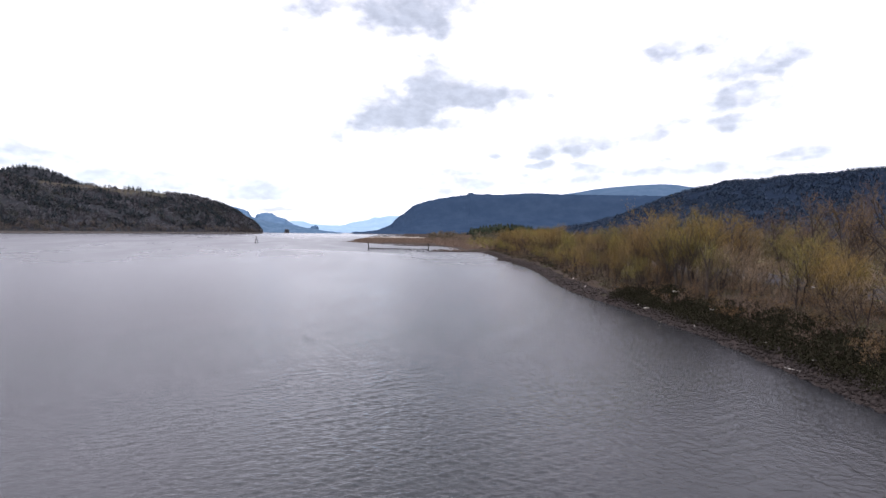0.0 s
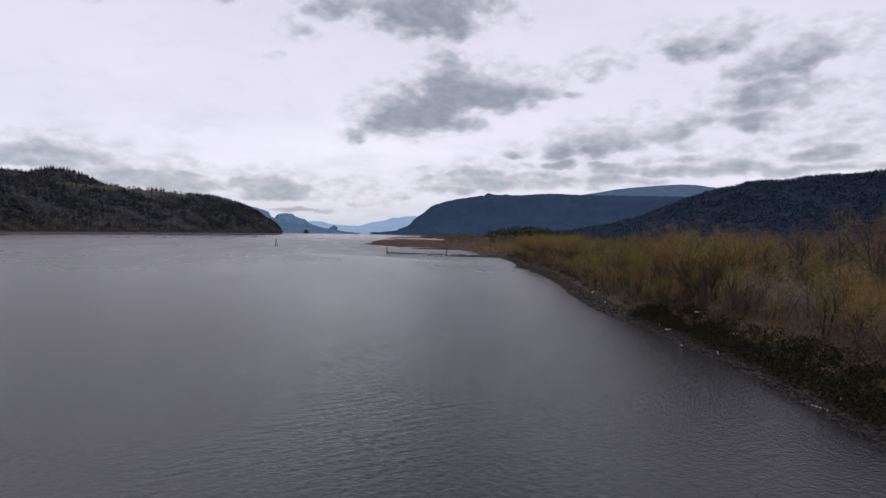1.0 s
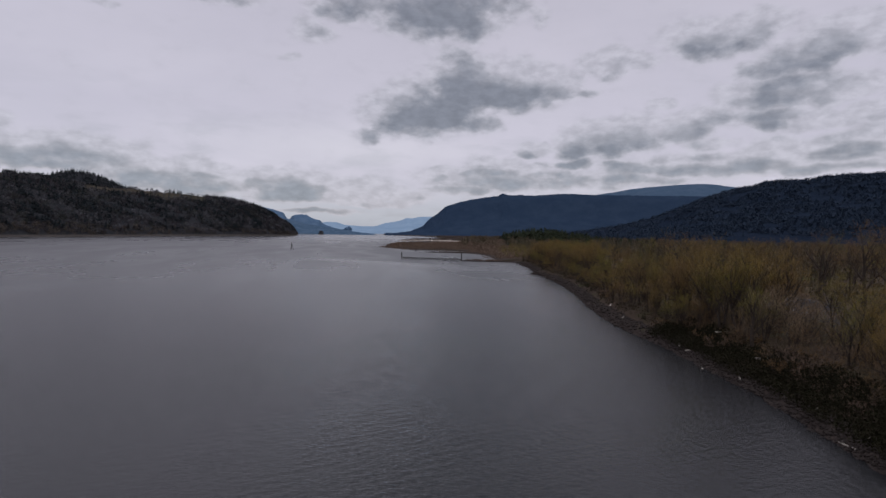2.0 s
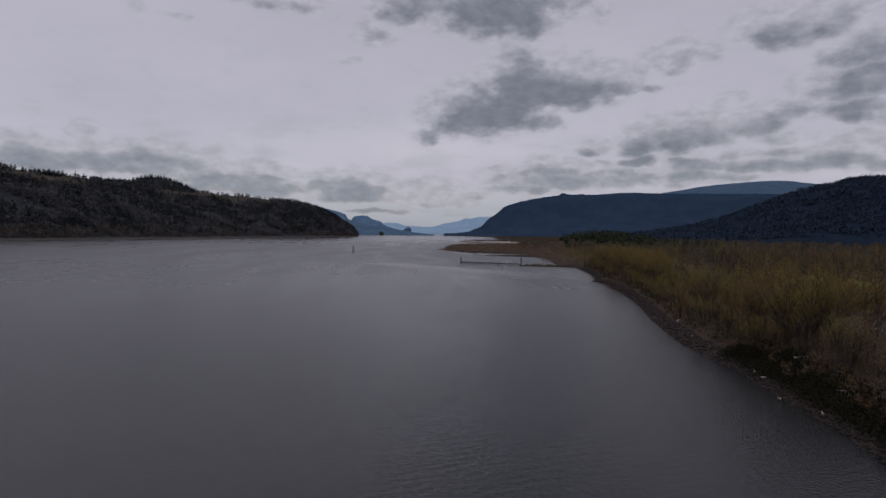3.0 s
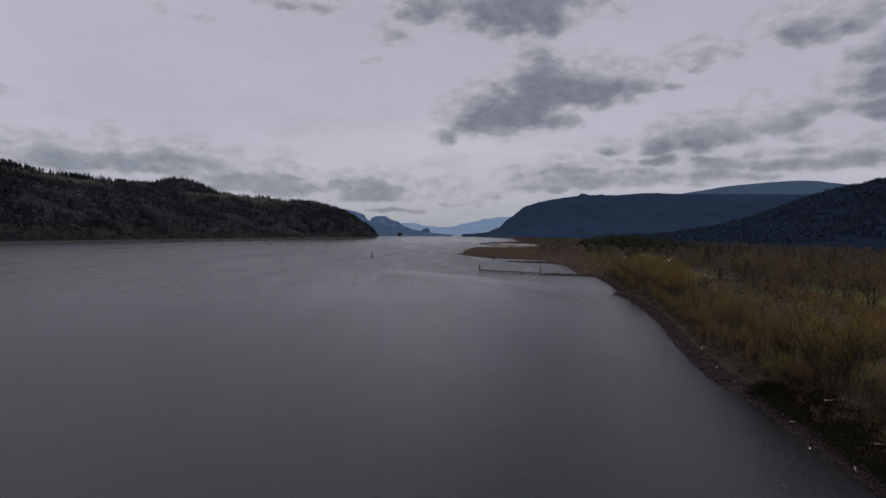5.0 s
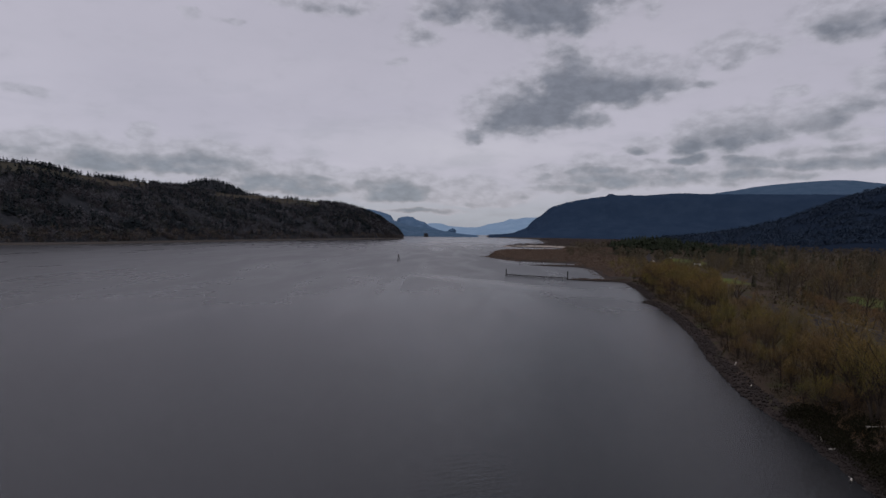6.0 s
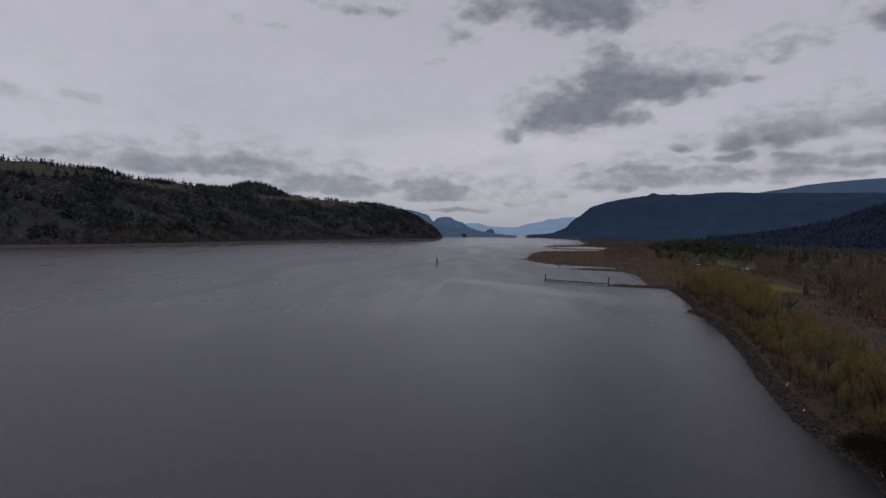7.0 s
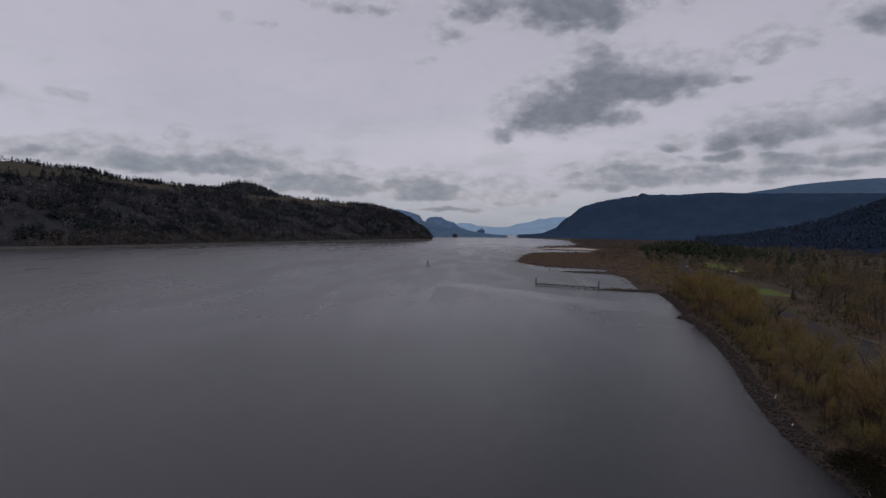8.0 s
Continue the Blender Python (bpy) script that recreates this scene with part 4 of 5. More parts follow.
# ---------------------------------------------------------------- lot, road and lawns
ASPHALT = speckled("worn_asphalt", (0.017, 0.016, 0.017), (0.036, 0.034, 0.036), 3.0, rough=0.95, relief=0.01, coarse=0.05, third=(0.025, 0.024, 0.025))
LAWN = speckled("mown_grass", (0.036, 0.053, 0.010), (0.068, 0.090, 0.017), 2.2, relief=0.05, coarse=0.04, third=(0.060, 0.066, 0.019))
CONCRETE = speckled("pale_concrete", (0.30, 0.29, 0.28), (0.48, 0.47, 0.45), 5.0, relief=0.01)
KERB = speckled("dull_concrete", (0.12, 0.115, 0.11), (0.20, 0.19, 0.18), 5.0, relief=0.01)
PILE_WOOD = speckled("wet_dark_timber", (0.014, 0.012, 0.011), (0.050, 0.042, 0.036), 3.0, relief=0.04)
DRIFTWOOD = speckled("bleached_driftwood", (0.30, 0.27, 0.23), (0.58, 0.54, 0.48), 7.0, relief=0.02)
STONE = speckled("grey_riprap", (0.012, 0.010, 0.009), (0.052, 0.043, 0.038), 2.5, relief=0.05, coarse=0.2)
ROCK = speckled("dark_basalt", (0.020, 0.022, 0.026), (0.060, 0.062, 0.068), 0.25, relief=1.0)
SAND = speckled("pale_river_sand", (0.20, 0.17, 0.14), (0.34, 0.30, 0.26), 0.5, relief=0.05)
WHITE_PAINT = speckled("chalky_white_paint", (0.62, 0.62, 0.60), (0.80, 0.80, 0.78), 4.0, rough=0.6, relief=0.004)
CAR_WHITE = speckled("white_car_paint", (0.70, 0.70, 0.70), (0.76, 0.76, 0.76), 1.0, rough=0.3, relief=0.0)
CAR_DARK = speckled("slate_car_paint", (0.05, 0.055, 0.065), (0.06, 0.065, 0.075), 1.0, rough=0.3, relief=0.0)
GLASS_DARK = speckled("tinted_glass", (0.010, 0.012, 0.014), (0.016, 0.018, 0.020), 1.0, rough=0.08, relief=0.0)
RUBBER = speckled("black_rubber", (0.012, 0.012, 0.012), (0.025, 0.025, 0.025), 9.0, relief=0.005)
SHINGLE_ROOF = speckled("brown_shingles", (0.06, 0.045, 0.035), (0.12, 0.09, 0.07), 3.0, relief=0.03)
LEAF_RUST = speckled("rusty_steel", (0.05, 0.03, 0.02), (0.12, 0.07, 0.045), 6.0, relief=0.01)


def patch(name, inside, box, step, lift, mat, label, category):
    """A thin sheet that follows the ground where inside(x, y) holds."""
    x0, x1, y0, y1 = box
    xs, ys = np.arange(x0, x1 + step, step), np.arange(y0, y1 + step, step)
    index, verts, faces = {}, [], []

    def corner(i, j):
        if (i, j) not in index:
            index[i, j] = len(verts)
            verts.append((xs[i], ys[j], ground_z(xs[i], ys[j]) + lift))
        return index[i, j]

    for i in range(len(xs) - 1):
        for j in range(len(ys) - 1):
            if inside(xs[i] + step / 2, ys[j] + step / 2):
                faces.append((corner(i, j), corner(i + 1, j), corner(i + 1, j + 1), corner(i, j + 1)))
    return tagged(new(name, mesh_of(name, verts, faces, [mat], smooth=True)), label, category, kind="structure")


patch("road_lot", lambda x, y: 58 + wander(x, y, 9, 2) < x < 77 and 66 < y < 205, (56, 78, 64, 206), 1.5, 0.10, ASPHALT, "worn grey asphalt parking lot behind the bank", "parking lot")
patch("road", lambda x, y: abs(x - road_x(y)) < 3.6, (45, 82, 205, 720), 1.5, 0.10, ASPHALT, "narrow grey park road along the river", "road")
patch("lawn_near", lambda x, y: ((x - 117) / 14) ** 2 + ((y - 246) / 40) ** 2 < 1 + 0.3 * wander(x, y, 12, 1), (98, 136, 190, 300), 2.0, 0.14, LAWN, "green mown grass between bare trees", "lawn")
patch("lawn_far", lambda x, y: ((x - 85) / 10) ** 2 + ((y - 368) / 34) ** 2 < 1 + 0.4 * wander(x, y, 10, 1), (72, 98, 330, 410), 2.0, 0.14, LAWN, "bright green clearing beside the road", "lawn")
patch("lawn_end", lambda x, y: ((x - 104) / 16) ** 2 + ((y - 620) / 60) ** 2 < 1 + 0.3 * wander(x, y, 12, 1), (82, 126, 550, 690), 3.0, 0.14, LAWN, "small green clearing before the fir knoll", "lawn")
patch("sand_bar", lambda x, y: x - float(shore_x(y)) > 0.5 and x < -25 and y < 1100 + 35 * wander(x, y, 15, 1) + max(0.0, 70 - abs(x + 70) * 2.2), (-150, -20, 1030, 1190), 3.0, 0.25, SAND, "pale sand bar with stranded wood", "sand bar")


def box_bm(bm, x0, x1, y0, y1, z0, z1, bevel=0.0):
    r = bmesh.ops.create_cube(bm, size=1.0)
    bmesh.ops.scale(bm, vec=(x1 - x0, y1 - y0, z1 - z0), verts=r["verts"])
    bmesh.ops.translate(bm, vec=((x0 + x1) / 2, (y0 + y1) / 2, (z0 + z1) / 2), verts=r["verts"])
    if bevel:
        edges = list({e for v in r["verts"] for e in v.link_edges})
        bmesh.ops.bevel(bm, geom=edges, offset=bevel, segments=2, affect="EDGES")


def bm_mesh(name, bm, mat):
    me = bpy.data.meshes.new(name)
    bm.to_mesh(me)
    bm.free()
    me.materials.append(mat)
    return me


def car(name, paint, label):
    ob = tagged(new(name), label, "car", "cars parked in the riverside park")
    bm = bmesh.new()
    box_bm(bm, -0.88, 0.88, -2.2, 2.2, 0.32, 0.92, 0.12)
    body = part("body", bm_mesh("body", bm, paint), ob)
    bm = bmesh.new()
    r = bmesh.ops.create_cube(bm, size=1.0)
    for v in r["verts"]:
        up = v.co.z > 0
        v.co = Vector((v.co.x * (1.35 if up else 1.65), v.co.y * (1.7 if up else 2.7) - 0.25, 0.9 + (0.52 if up else 0.0)))
    bmesh.ops.bevel(bm, geom=list(bm.edges), offset=0.07, segments=2, affect="EDGES")
    part("cabin", bm_mesh("cabin", bm, GLASS_DARK), ob, "dark tinted windows")
    bm = bmesh.new()
    box_bm(bm, -0.66, 0.66, -1.05, 0.6, 1.40, 1.47, 0.03)
    part("roof", bm_mesh("roof", bm, paint), ob)
    bm = bmesh.new()
    bmesh.ops.create_cone(bm, cap_ends=True, segments=14, radius1=0.33, radius2=0.33, depth=0.22, matrix=pose(0, 0, 0, 0, 90, 0))
    wheel = bm_mesh("wheel", bm, RUBBER)
    bm = bmesh.new()
    bmesh.ops.create_cone(bm, cap_ends=True, segments=12, radius1=0.21, radius2=0.19, depth=0.25, matrix=pose(0, 0, 0, 0, 90, 0))
    rim = bm_mesh("rim", bm, KERB)
    bm = bmesh.new()
    box_bm(bm, -0.17, 0.17, -0.05, 0.05, -0.08, 0.08, 0.02)
    light = bm_mesh("headlight", bm, WHITE_PAINT)
    bm = bmesh.new()
    box_bm(bm, -0.15, 0.15, -0.05, 0.05, -0.09, 0.09, 0.02)
    tail = bm_mesh("tail_light", bm, LEAF_RUST)
    for x in (-0.82, 0.82):
        for y in (-1.35, 1.4):
            w = part("wheel", wheel, ob)
            w.location = (x, y, 0.33)
            part("rim", rim, w, "pale alloy rim")
    for name, mesh, y in (("headlight", light, 2.17), ("tail_light", tail, -2.17)):
        for x in (-0.62, 0.62):
            q = part(name, mesh, ob)
            q.location = (x, y, 0.72)
    return ob


white_car = car("car", CAR_WHITE, "white car parked beside the park road")
dark_car = car("car", CAR_DARK, "dark grey car parked beside the park road")


def set_down(ob, x, y, turn, lift=0.1):
    ob.matrix_basis = pose(x, y, ground_z(x, y) + lift, 0, 0, turn)


set_down(white_car, 57.0, 470, 20)
set_down(dark_car, 58.5, 476, 20)
for x, y, turn, ob in ((70, 606, -12, white_car), (97, 676, 70, white_car), (50.5, 452, 12, white_car)):
    copy_thing(ob, pose(x, y, ground_z(x, y) + 0.12, 0, 0, turn))

# the small pale hut beyond the clearing
hut = tagged(new("park_hut"), "small pale gabled hut beyond the clearing", "hut")
bm = bmesh.new()
box_bm(bm, -2.4, 2.4, -1.8, 1.8, -0.3, 2.4)
part("wall", bm_mesh("wall", bm, WHITE_PAINT), hut)
bm = bmesh.new()
vs = [bm.verts.new(v) for v in ((-2.7, -2.2, 2.3), (2.7, -2.2, 2.3), (2.7, 2.2, 2.3), (-2.7, 2.2, 2.3), (-2.7, 0, 3.8), (2.7, 0, 3.8))]
for f in ((0, 1, 5, 4), (2, 3, 4, 5), (1, 2, 5), (3, 0, 4), (3, 2, 1, 0)):
    bm.faces.new([vs[i] for i in f])
part("roof", bm_mesh("roof", bm, SHINGLE_ROOF), hut, "brown shingled gable roof")
bm = bmesh.new()
box_bm(bm, -0.45, 0.45, -1.86, -1.80, -0.2, 1.9, 0.01)
door = part("door", bm_mesh("door", bm, SHINGLE_ROOF), hut, "brown door")
bm = bmesh.new()
box_bm(bm, 0.30, 0.36, -1.93, -1.86, 0.85, 1.0, 0.01)
part("handle", bm_mesh("handle", bm, LEAF_RUST), door)
set_down(hut, 101, 552, 10, 0.0)

# grey bollards along the far clearing
bm = bmesh.new()
bmesh.ops.create_cone(bm, cap_ends=True, segments=10, radius1=0.16, radius2=0.14, depth=1.5, matrix=pose(0, 0, 0.6))
post = bm_mesh("shaft", bm, KERB)
bm = bmesh.new()
bmesh.ops.create_uvsphere(bm, u_segments=10, v_segments=5, radius=0.15, matrix=pose(0, 0, 1.34))
cap = bm_mesh("cap", bm, KERB)
bollard = tagged(new("bollard"), "dull grey wooden bollard along the road edge", "bollard", "bollards by the clearing")
part("shaft", post, bollard)
part("cap", cap, bollard)
for i in range(17):
    x, y = 73.5 - 1.0 * i / 16, 402 - 97 * i / 16
    if i == 0:
        set_down(bollard, x, y, 0, 0.0)
    else:
        copy_thing(bollard, pose(x, y, ground_z(x, y), 0, 0, 0))

# concrete wheel stops in the lot, and the kerb behind it
bm = bmesh.new()
r = bmesh.ops.create_cube(bm, size=1.0)
for v in r["verts"]:
    v.co = Vector((v.co.x * 1.8, v.co.y * (0.13 if v.co.z > 0 else 0.22), 0.15 if v.co.z > 0 else 0.0))
bmesh.ops.bevel(bm, geom=list(bm.edges), offset=0.02, segments=1, affect="EDGES")
stop = tagged(new("wheel_stop", bm_mesh("wheel_stop", bm, CONCRETE)), "pale concrete wheel stop on the asphalt", "wheel stop", "wheel stops in the lot")
set_down(stop, 62, 172, 80, 0.1)
for x, y, turn in ((61.5, 168, 85), (60.5, 164.5, 82), (62.5, 160, 86), (61, 156, 84), (62, 150, 85), (61, 146, 83), (63, 120, 88), (62.5, 116, 86), (62.5, 112, 88), (63, 96, 87)):
    copy_thing(stop, pose(x, y, ground_z(x, y) + 0.1, 0, 0, turn))
verts, faces = [], []
for i in range(60):
    y = 66 + i * 2.3
    for dx, dz in ((0, -0.1), (0, 0.24), (0.22, 0.24), (0.22, -0.1)):
        x = 77.2 + dx
        verts.append((x, y, ground_z(77.2, y) + dz))
for i in range(59):
    for k in range(3):
        faces.append((i * 4 + k, i * 4 + k + 1, i * 4 + k + 5, i * 4 + k + 4))
tagged(new("kerb", mesh_of("kerb", verts, faces, [KERB])), "grey concrete kerb along the parking lot", "kerb", kind="structure")


# the low rail fence behind the lot
fence = tagged(new("rail_fence"), "low weathered timber rail fence beside the lot", "fence")
bm = bmesh.new()
box_bm(bm, -0.11, 0.11, -0.11, 0.11, -0.3, 1.15, 0.02)
fence_post = bm_mesh("post", bm, PILE_WOOD)
bm = bmesh.new()
box_bm(bm, -1.02, 1.02, -0.05, 0.05, -0.09, 0.09, 0.015)
fence_rail = bm_mesh("rail", bm, KERB)
for i in range(20):
    x, y = 71.5 + 0.145 * 2 * i, 214 - 2.0 * i
    q = part("post", fence_post, fence)
    q.location = (x, y, ground_z(x, y))
    for h in (0.55, 1.0):
        q = part("rail", fence_rail, fence, "pale grey rail")
        q.matrix_basis = pose(x + 0.145 - 0.16, y - 1.0, ground_z(x, y) + h, 0, 0, -81.8)


# ---------------------------------------------------------------- timber in the river
def pile_mesh(seed, height, r):
    """A driven log: tapered, slightly bent, with a ragged top."""
    rng = random.Random(seed)
    p = Pieces()
    at = Vector((0, 0, -2.5))
    d = Vector((rng.uniform(-0.03, 0.03), rng.uniform(-0.03, 0.03), 1)).normalized()
    for i in range(3):
        q = at + d * ((height + 2.5) / 3)
        p.tube(at, q, r * (1.05 - 0.06 * i), r * (1.0 - 0.06 * i), 9)
        at = q
    k = len(p.v)
    p.v.append(at + Vector((rng.uniform(-0.05, 0.05), 0, rng.uniform(0.03, 0.12))))
    for i in range(9):
        p.f.append((k - 9 + i, k - 9 + (i + 1) % 9, k))
    return p.mesh("pile", PILE_WOOD)


def pile_row(name, a, b, count, height, tall, label, beam):
    """A row of piles from a to b; tall: heights of the end piles."""
    ob = tagged(new(name), label, "pile row", "old pile rows in the river")
    rng = random.Random(count)
    kinds = [pile_mesh(i, height, 0.23) for i in range(4)]
    for i in range(count):
        f = i / (count - 1)
        q = part("pile", kinds[i % 4], ob)
        q.location = (a[0] + (b[0] - a[0]) * f, a[1] + (b[1] - a[1]) * f, rng.uniform(-0.25, 0.15))
        q.rotation_euler = (rng.uniform(-0.04, 0.04), rng.uniform(-0.04, 0.04), rng.uniform(0, 6))
    for (x, y), h in zip((a, b), tall):
        if h:
            q = part("tall_pile", pile_mesh(9, h, 0.34), ob, "thicker taller end pile")
            q.location = (x, y + 0.5, 0)
    if beam:
        p = Pieces()
        n = 8
        for i in range(n):
            u, v = i / n, (i + 1) / n
            p0 = Vector((a[0] + (b[0] - a[0]) * u, a[1] + (b[1] - a[1]) * u - 0.25, height - 0.45 + 0.08 * math.sin(i * 2.1)))
            p1 = Vector((a[0] + (b[0] - a[0]) * v, a[1] + (b[1] - a[1]) * v - 0.25, height - 0.45 + 0.08 * math.sin((i + 1) * 2.1)))
            p.tube(p0, p1, 0.22, 0.22, 6)
        part("waler", p.mesh("waler", PILE_WOOD), ob, "dark horizontal timber bolted along the piles")
    return ob


pile_row("pile_dike", (-48.3, 369), (-9.0, 358.4), 40, 1.45, (4.4, 5.0), "row of dark timber piles with a waler", True)
pile_row("pile_stubs", (-53, 499), (-13, 494), 22, 1.1, (2.2, 2.2), "broken old pile stubs in shallow water", False)
pile_row("pile_posts", (-112, 985), (-62, 1022), 16, 2.6, (0, 0), "row of weathered posts before the sand bar", False)

marker = tagged(new("channel_marker"), "dark three-legged timber channel marker in the river", "channel marker")
for i in range(3):
    w = 2 * math.pi * i / 3 + 0.4
    p = Pieces()
    foot, head = Vector((math.cos(w) * 1.9, math.sin(w) * 1.9, -2.5)), Vector((math.cos(w) * 0.28, math.sin(w) * 0.28, 5.0))
    p.tube(foot, head, 0.27, 0.22, 9)
    part("pile", p.mesh("pile", PILE_WOOD), marker)
bm = bmesh.new()
box_bm(bm, -0.7, 0.7, -0.7, 0.7, 4.9, 5.08, 0.02)
part("platform", bm_mesh("platform", bm, PILE_WOOD), marker)
bm = bmesh.new()
box_bm(bm, -0.06, 0.06, -0.06, 0.06, 5.05, 6.8)
part("mast", bm_mesh("mast", bm, LEAF_RUST), marker)
bm = bmesh.new()
box_bm(bm, -0.45, 0.45, -0.14, -0.07, 5.6, 6.6, 0.02)
part("daymark", bm_mesh("daymark", bm, LEAF_RUST), marker, "small rust-dark daymark board")
marker.location = (-161.8, 492.2, 0)


def crag(name, x, y, radius, height, label, seed, mat, squeeze=1.0):
    """A steep rock standing in the river."""
    bm = bmesh.new()
    bmesh.ops.create_icosphere(bm, subdivisions=4, radius=1.0)
    for v in bm.verts:
        n = 0.75 + 0.4 * noise.fractal(v.co * 1.6 + Vector((seed, 0, 0)), 1.0, 2.0, 5)
        flat = max(v.co.z, -0.2)
        v.co = Vector((v.co.x * radius * n * squeeze, v.co.y * radius * n, (abs(flat) ** 0.8) * (1 if flat > 0 else -1) * height * (0.8 + 0.35 * n)))
    tagged(new(name, bm_mesh(name, bm, mat)), label, "rock").location = (x, y, 0)


crag("river_rock", -621, 2258, 13, 15, "small dark basalt islet in midstream", 2.0, ROCK)
# the tower wears the ridges' painted haze colour
crag("rock_tower", *polar(12.7, 2800), 25, 34, "blunt basalt rock tower on the far shore", 7.0, RIDGE_HAZE)


# ---------------------------------------------------------------- the far bank
FAR_BANK = speckled("pale_stony_bank", (0.032, 0.028, 0.025), (0.070, 0.062, 0.055), 0.25, relief=0.3)
foot = hill_grid[:, 1]
verts, faces = [], []
for i in range(len(foot)):
    x, y = foot[i][0], foot[i][1]
    out = Vector((-x, -y, 0)).normalized()
    w = wander(x, y, 40.0, 2.0)
    for d, z in ((26, -2.0), (20 + 3 * w, 0.0), (16 + 2 * w, 2.4), (8, 3.0), (-6, 3.2)):
        verts.append((x + out.x * d, y + out.y * d, z))
tagged(new("far_bank", mesh_of("far_bank", verts, grid_faces(len(foot), 5), [FAR_BANK], smooth=True)), "pale stony bank along the foot of the hill", "bank", kind="structure")


# ---------------------------------------------------------------- driftwood
def log_mesh(seed, length, r):
    rng = random.Random(seed)
    p = Pieces()
    at, d = Vector((-length / 2, 0, 0)), Vector((1, 0, 0))
    n = 5
    for i in range(n):
        d = (d + rand_dir(rng) * 0.10).normalized()
        q = at + d * length / n
        p.tube(at, q, r * (1 - 0.12 * i), r * (1 - 0.12 * (i + 1)), 8)
        if i == 3:
            p.spike(at, at + (d + rand_dir(rng)).normalized() * length * 0.22, r * 0.4)
        at = q
    return p.mesh("driftwood_log", DRIFTWOOD)


logs = [((30.8, 79.5), 2.4, 0.14, 60, 1.0), ((36.5, 75.8), 2.6, 0.22, 120, 2.2), ((38, 72), 0.9, 0.16, 20, 2.4), ((31.6, 50.5), 2.2, 0.09, 88, 1.0), ((33.0, 50), 1.2, 0.08, 40, 1.3),
        ((31.6, 91), 2.6, 0.10, 75, 0.9), ((38.5, 91), 3.2, 0.14, 10, 2.6), ((32.2, 72), 1.6, 0.12, 80, 0.8), ((29.6, 117), 2.6, 0.11, 70, 1.0), ((32.6, 93.5), 2.8, 0.10, 100, 1.4),
        ((31.8, 87), 1.6, 0.12, 20, 1.1), ((34, 66), 1.3, 0.10, 65, 1.5), ((31.2, 134), 2.2, 0.1, 60, 1.0), ((33.5, 58), 1.0, 0.08, 30, 1.5)]
for i, ((x, y), length, r, turn, _) in enumerate(logs):
    ob = tagged(new("driftwood_log", log_mesh(i, length, r)), "bleached driftwood log stranded on the stony bank", "driftwood", "driftwood on the bank")
    ob.matrix_basis = pose(x, y, ground_z(x, y) + r * 0.7 + 0.12, 0, PLACER.uniform(-6, 6), turn)
for i in range(34):
    y = PLACER.uniform(1045, 1100)
    x = PLACER.uniform(-128, -45)
    ob = tagged(new("driftwood_log", log_mesh(40 + i, PLACER.uniform(5, 12), 0.6)), "large bleached log stranded on the sand bar", "driftwood", "driftwood on the sand bar")
    ob.matrix_basis = pose(x, y, ground_z(x, y) + 0.6, 0, PLACER.uniform(-4, 4), PLACER.uniform(-50, 50))


# ---------------------------------------------------------------- undergrowth and bank
def bank_spots(count, y0, y1, s0, s1, size):
    out = []
    while len(out) < count:
        y = RNG.uniform(y0, y1)
        x = shore_x(y) + RNG.uniform(s0, s1)
        if clear_of(x, y):
            out.append((x, y, ground_z(x, y) - 0.05, size * RNG.uniform(0.45, 1.0) ** 2 * 1.7))
    return out


bramble = [tuft(46, 0.9, 1.0, 0.13, 0.0, 0.5) for _ in range(8)]
quads = spread_out(bramble, bank_spots(2900, 34, 102, 0.8, 8.0, 0.9) + bank_spots(450, 100, 345, 3.0, 8.0, 0.9))
quads_object("brambles", quads, BRAMBLE, "dark green and brown brambles over the stony bank", "brambles")
dry = [tuft(48, 0.8, 1.1, 0.12, 0.0, 1.2, 0.16) for _ in range(8)]
quads = spread_out(dry, bank_spots(1500, 34, 110, 5.5, 28, 1.1) + bank_spots(2600, 110, 345, 5.0, 34, 1.2))
quads_object("undergrowth", quads, WOOD_TWIGS, "dry brown grass and twigs under the trees", "undergrowth")
scrub = [tuft(18, 1.6, 1.9, 0.55, 0.0, 1.2) for _ in range(8)]
spots = flat_spots(3600, (70, 330, 60, 620), 1.0, 0.0, 30.0)
quads_object("undergrowth", spread_out(scrub, spots), WOOD_TWIGS, "brown winter scrub on the river flat", "undergrowth")


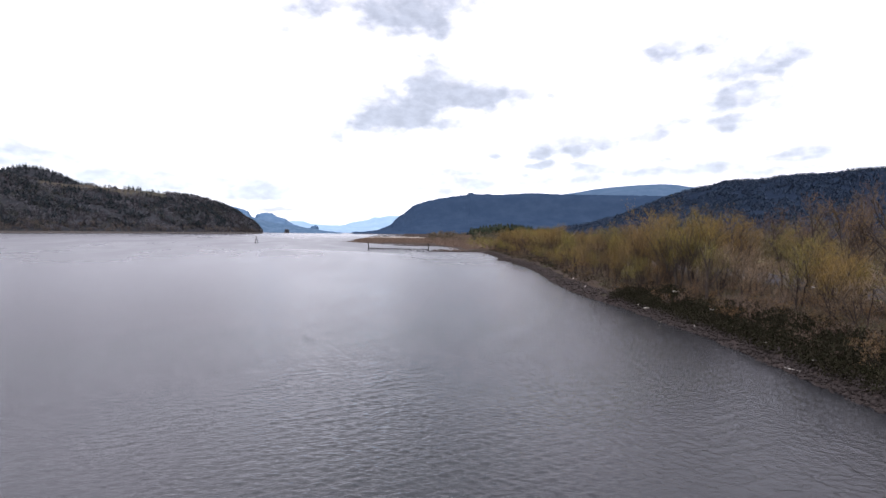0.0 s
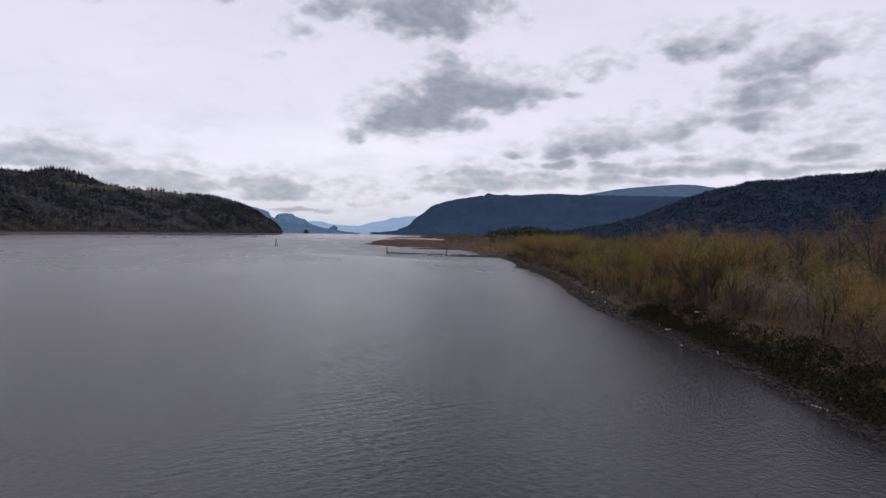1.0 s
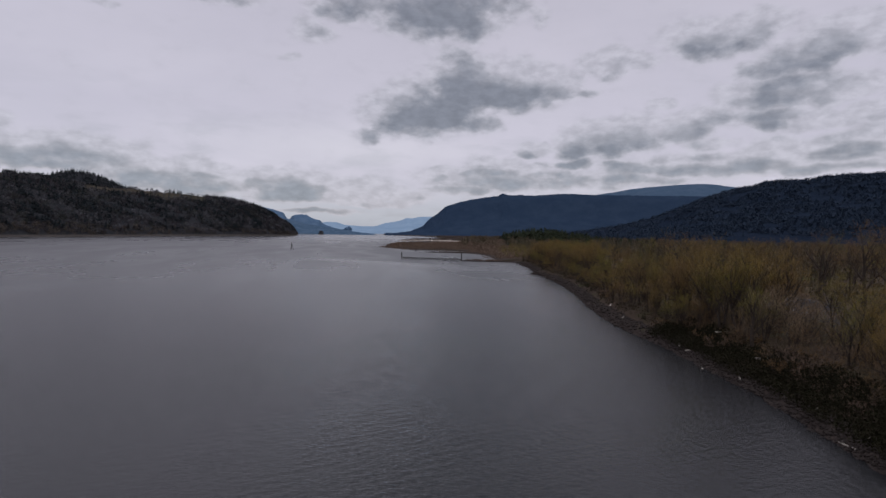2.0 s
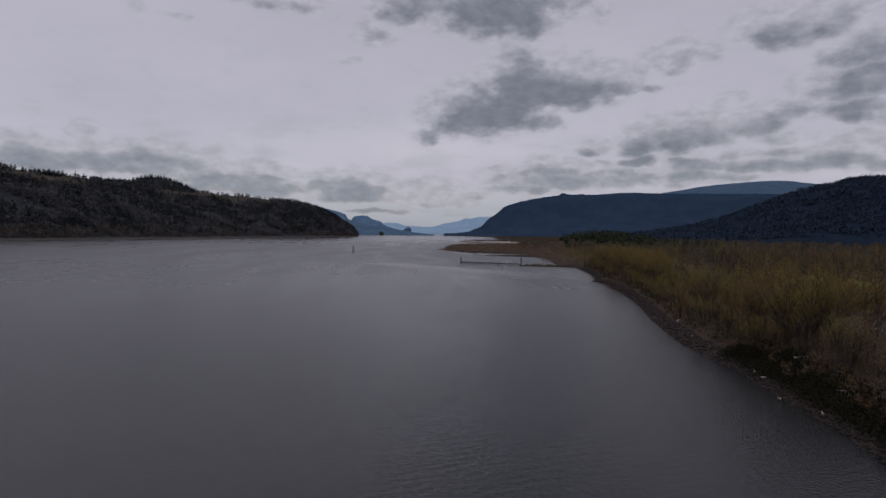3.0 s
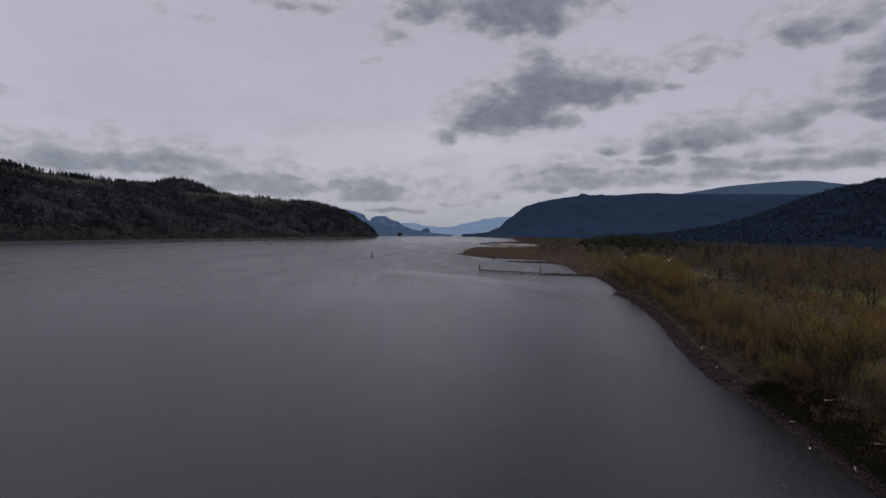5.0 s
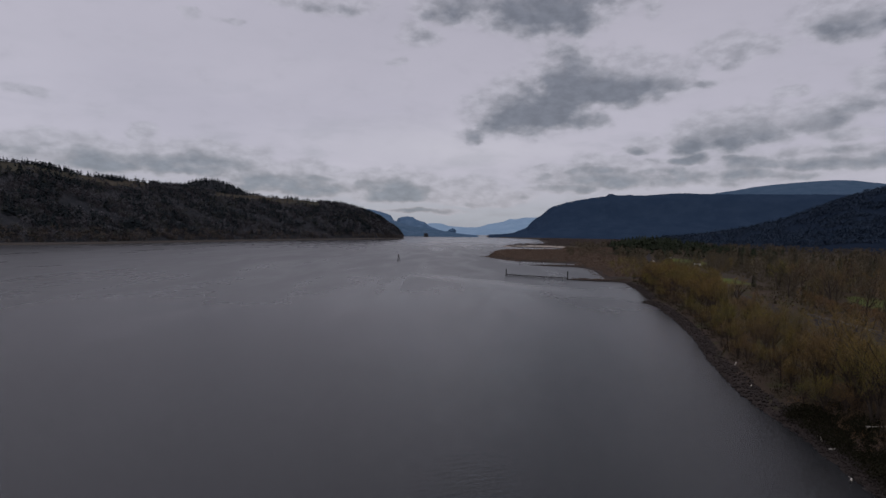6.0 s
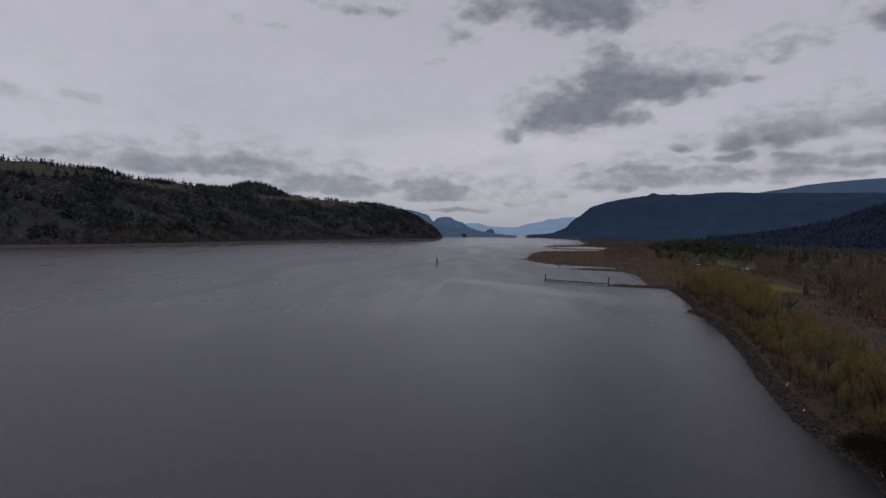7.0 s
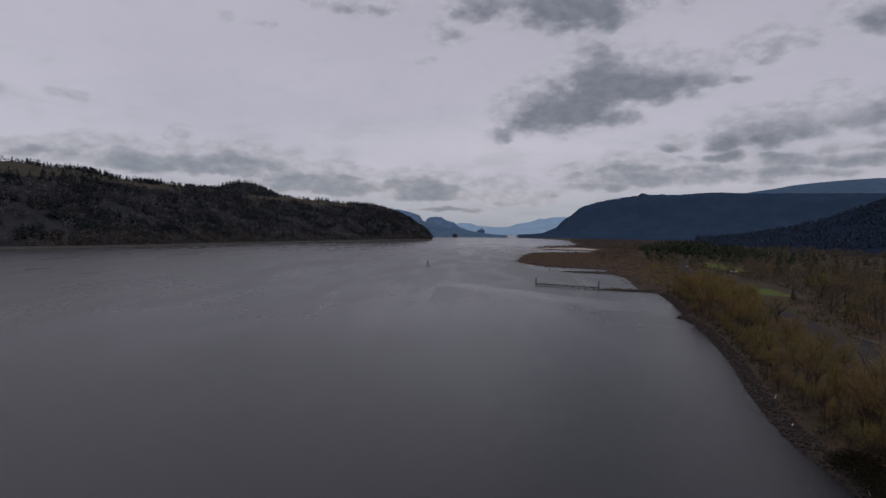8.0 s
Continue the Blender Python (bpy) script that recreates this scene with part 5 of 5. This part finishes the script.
def stone_mesh(seed):
    rng = random.Random(seed)
    bm = bmesh.new()
    bmesh.ops.create_icosphere(bm, subdivisions=1, radius=1.0)
    sx, sy, sz = rng.uniform(0.8, 1.3), rng.uniform(0.7, 1.1), rng.uniform(0.45, 0.8)
    for v in bm.verts:
        k = rng.uniform(0.72, 1.12)
        v.co = Vector((v.co.x * sx * k, v.co.y * sy * k, v.co.z * sz * k))
    return bm_mesh("stone", bm, STONE)


stones = [stone_mesh(i) for i in range(8)]
riprap = tagged(new("riprap"), "loose grey riprap stones along the waterline", "riprap", kind="structure")
for i in range(300):
    y = 38 + 47 * (i + PLACER.random()) / 300
    x = float(shore_x(y)) + PLACER.uniform(-0.4, 1.5)
    s = PLACER.uniform(0.10, 0.30)
    ob = new("stone", stones[i % 8])
    ob.parent = riprap
    ob.matrix_basis = pose(x, y, ground_z(x, y) + s * 0.15, PLACER.uniform(-25, 25), PLACER.uniform(-25, 25), PLACER.uniform(0, 360)) @ Matrix.Diagonal((s, s, s, 1))
shapes = []
for _ in range(8):
    top = np.array([0, 0, RNG.uniform(0.4, 0.8)])
    ring = [np.array([math.cos(w) * RNG.uniform(0.7, 1.2), math.sin(w) * RNG.uniform(0.6, 1.0), RNG.uniform(0.0, 0.3)]) for w in np.linspace(0, 2 * np.pi, 7)[:-1]]
    sides = []
    for k in range(6):
        p, q = ring[k], ring[(k + 1) % 6]
        d = np.array([0, 0, -0.6])
        sides += [[p, q, top], [p, q + d, q], [p, p + d, q + d]]
    shapes.append(np.array(sides))
spots = [(x, y, z + 0.1, s) for x, y, z, s in bank_spots(2200, 36, 95, -0.6, 2.3, 0.22) + bank_spots(3400, 85, 345, -0.6, 2.9, 0.34)]
spots += [(RNG.uniform(-9, 22), RNG.choice([356.4, 359.4]) + RNG.uniform(-0.8, 0.8), 0.15, RNG.uniform(0.2, 0.75)) for _ in range(150)]
tagged(quads_object("rubble", spread_out(shapes, spots), STONE, "smaller grey stones filling the bank", "stones", faces=3))
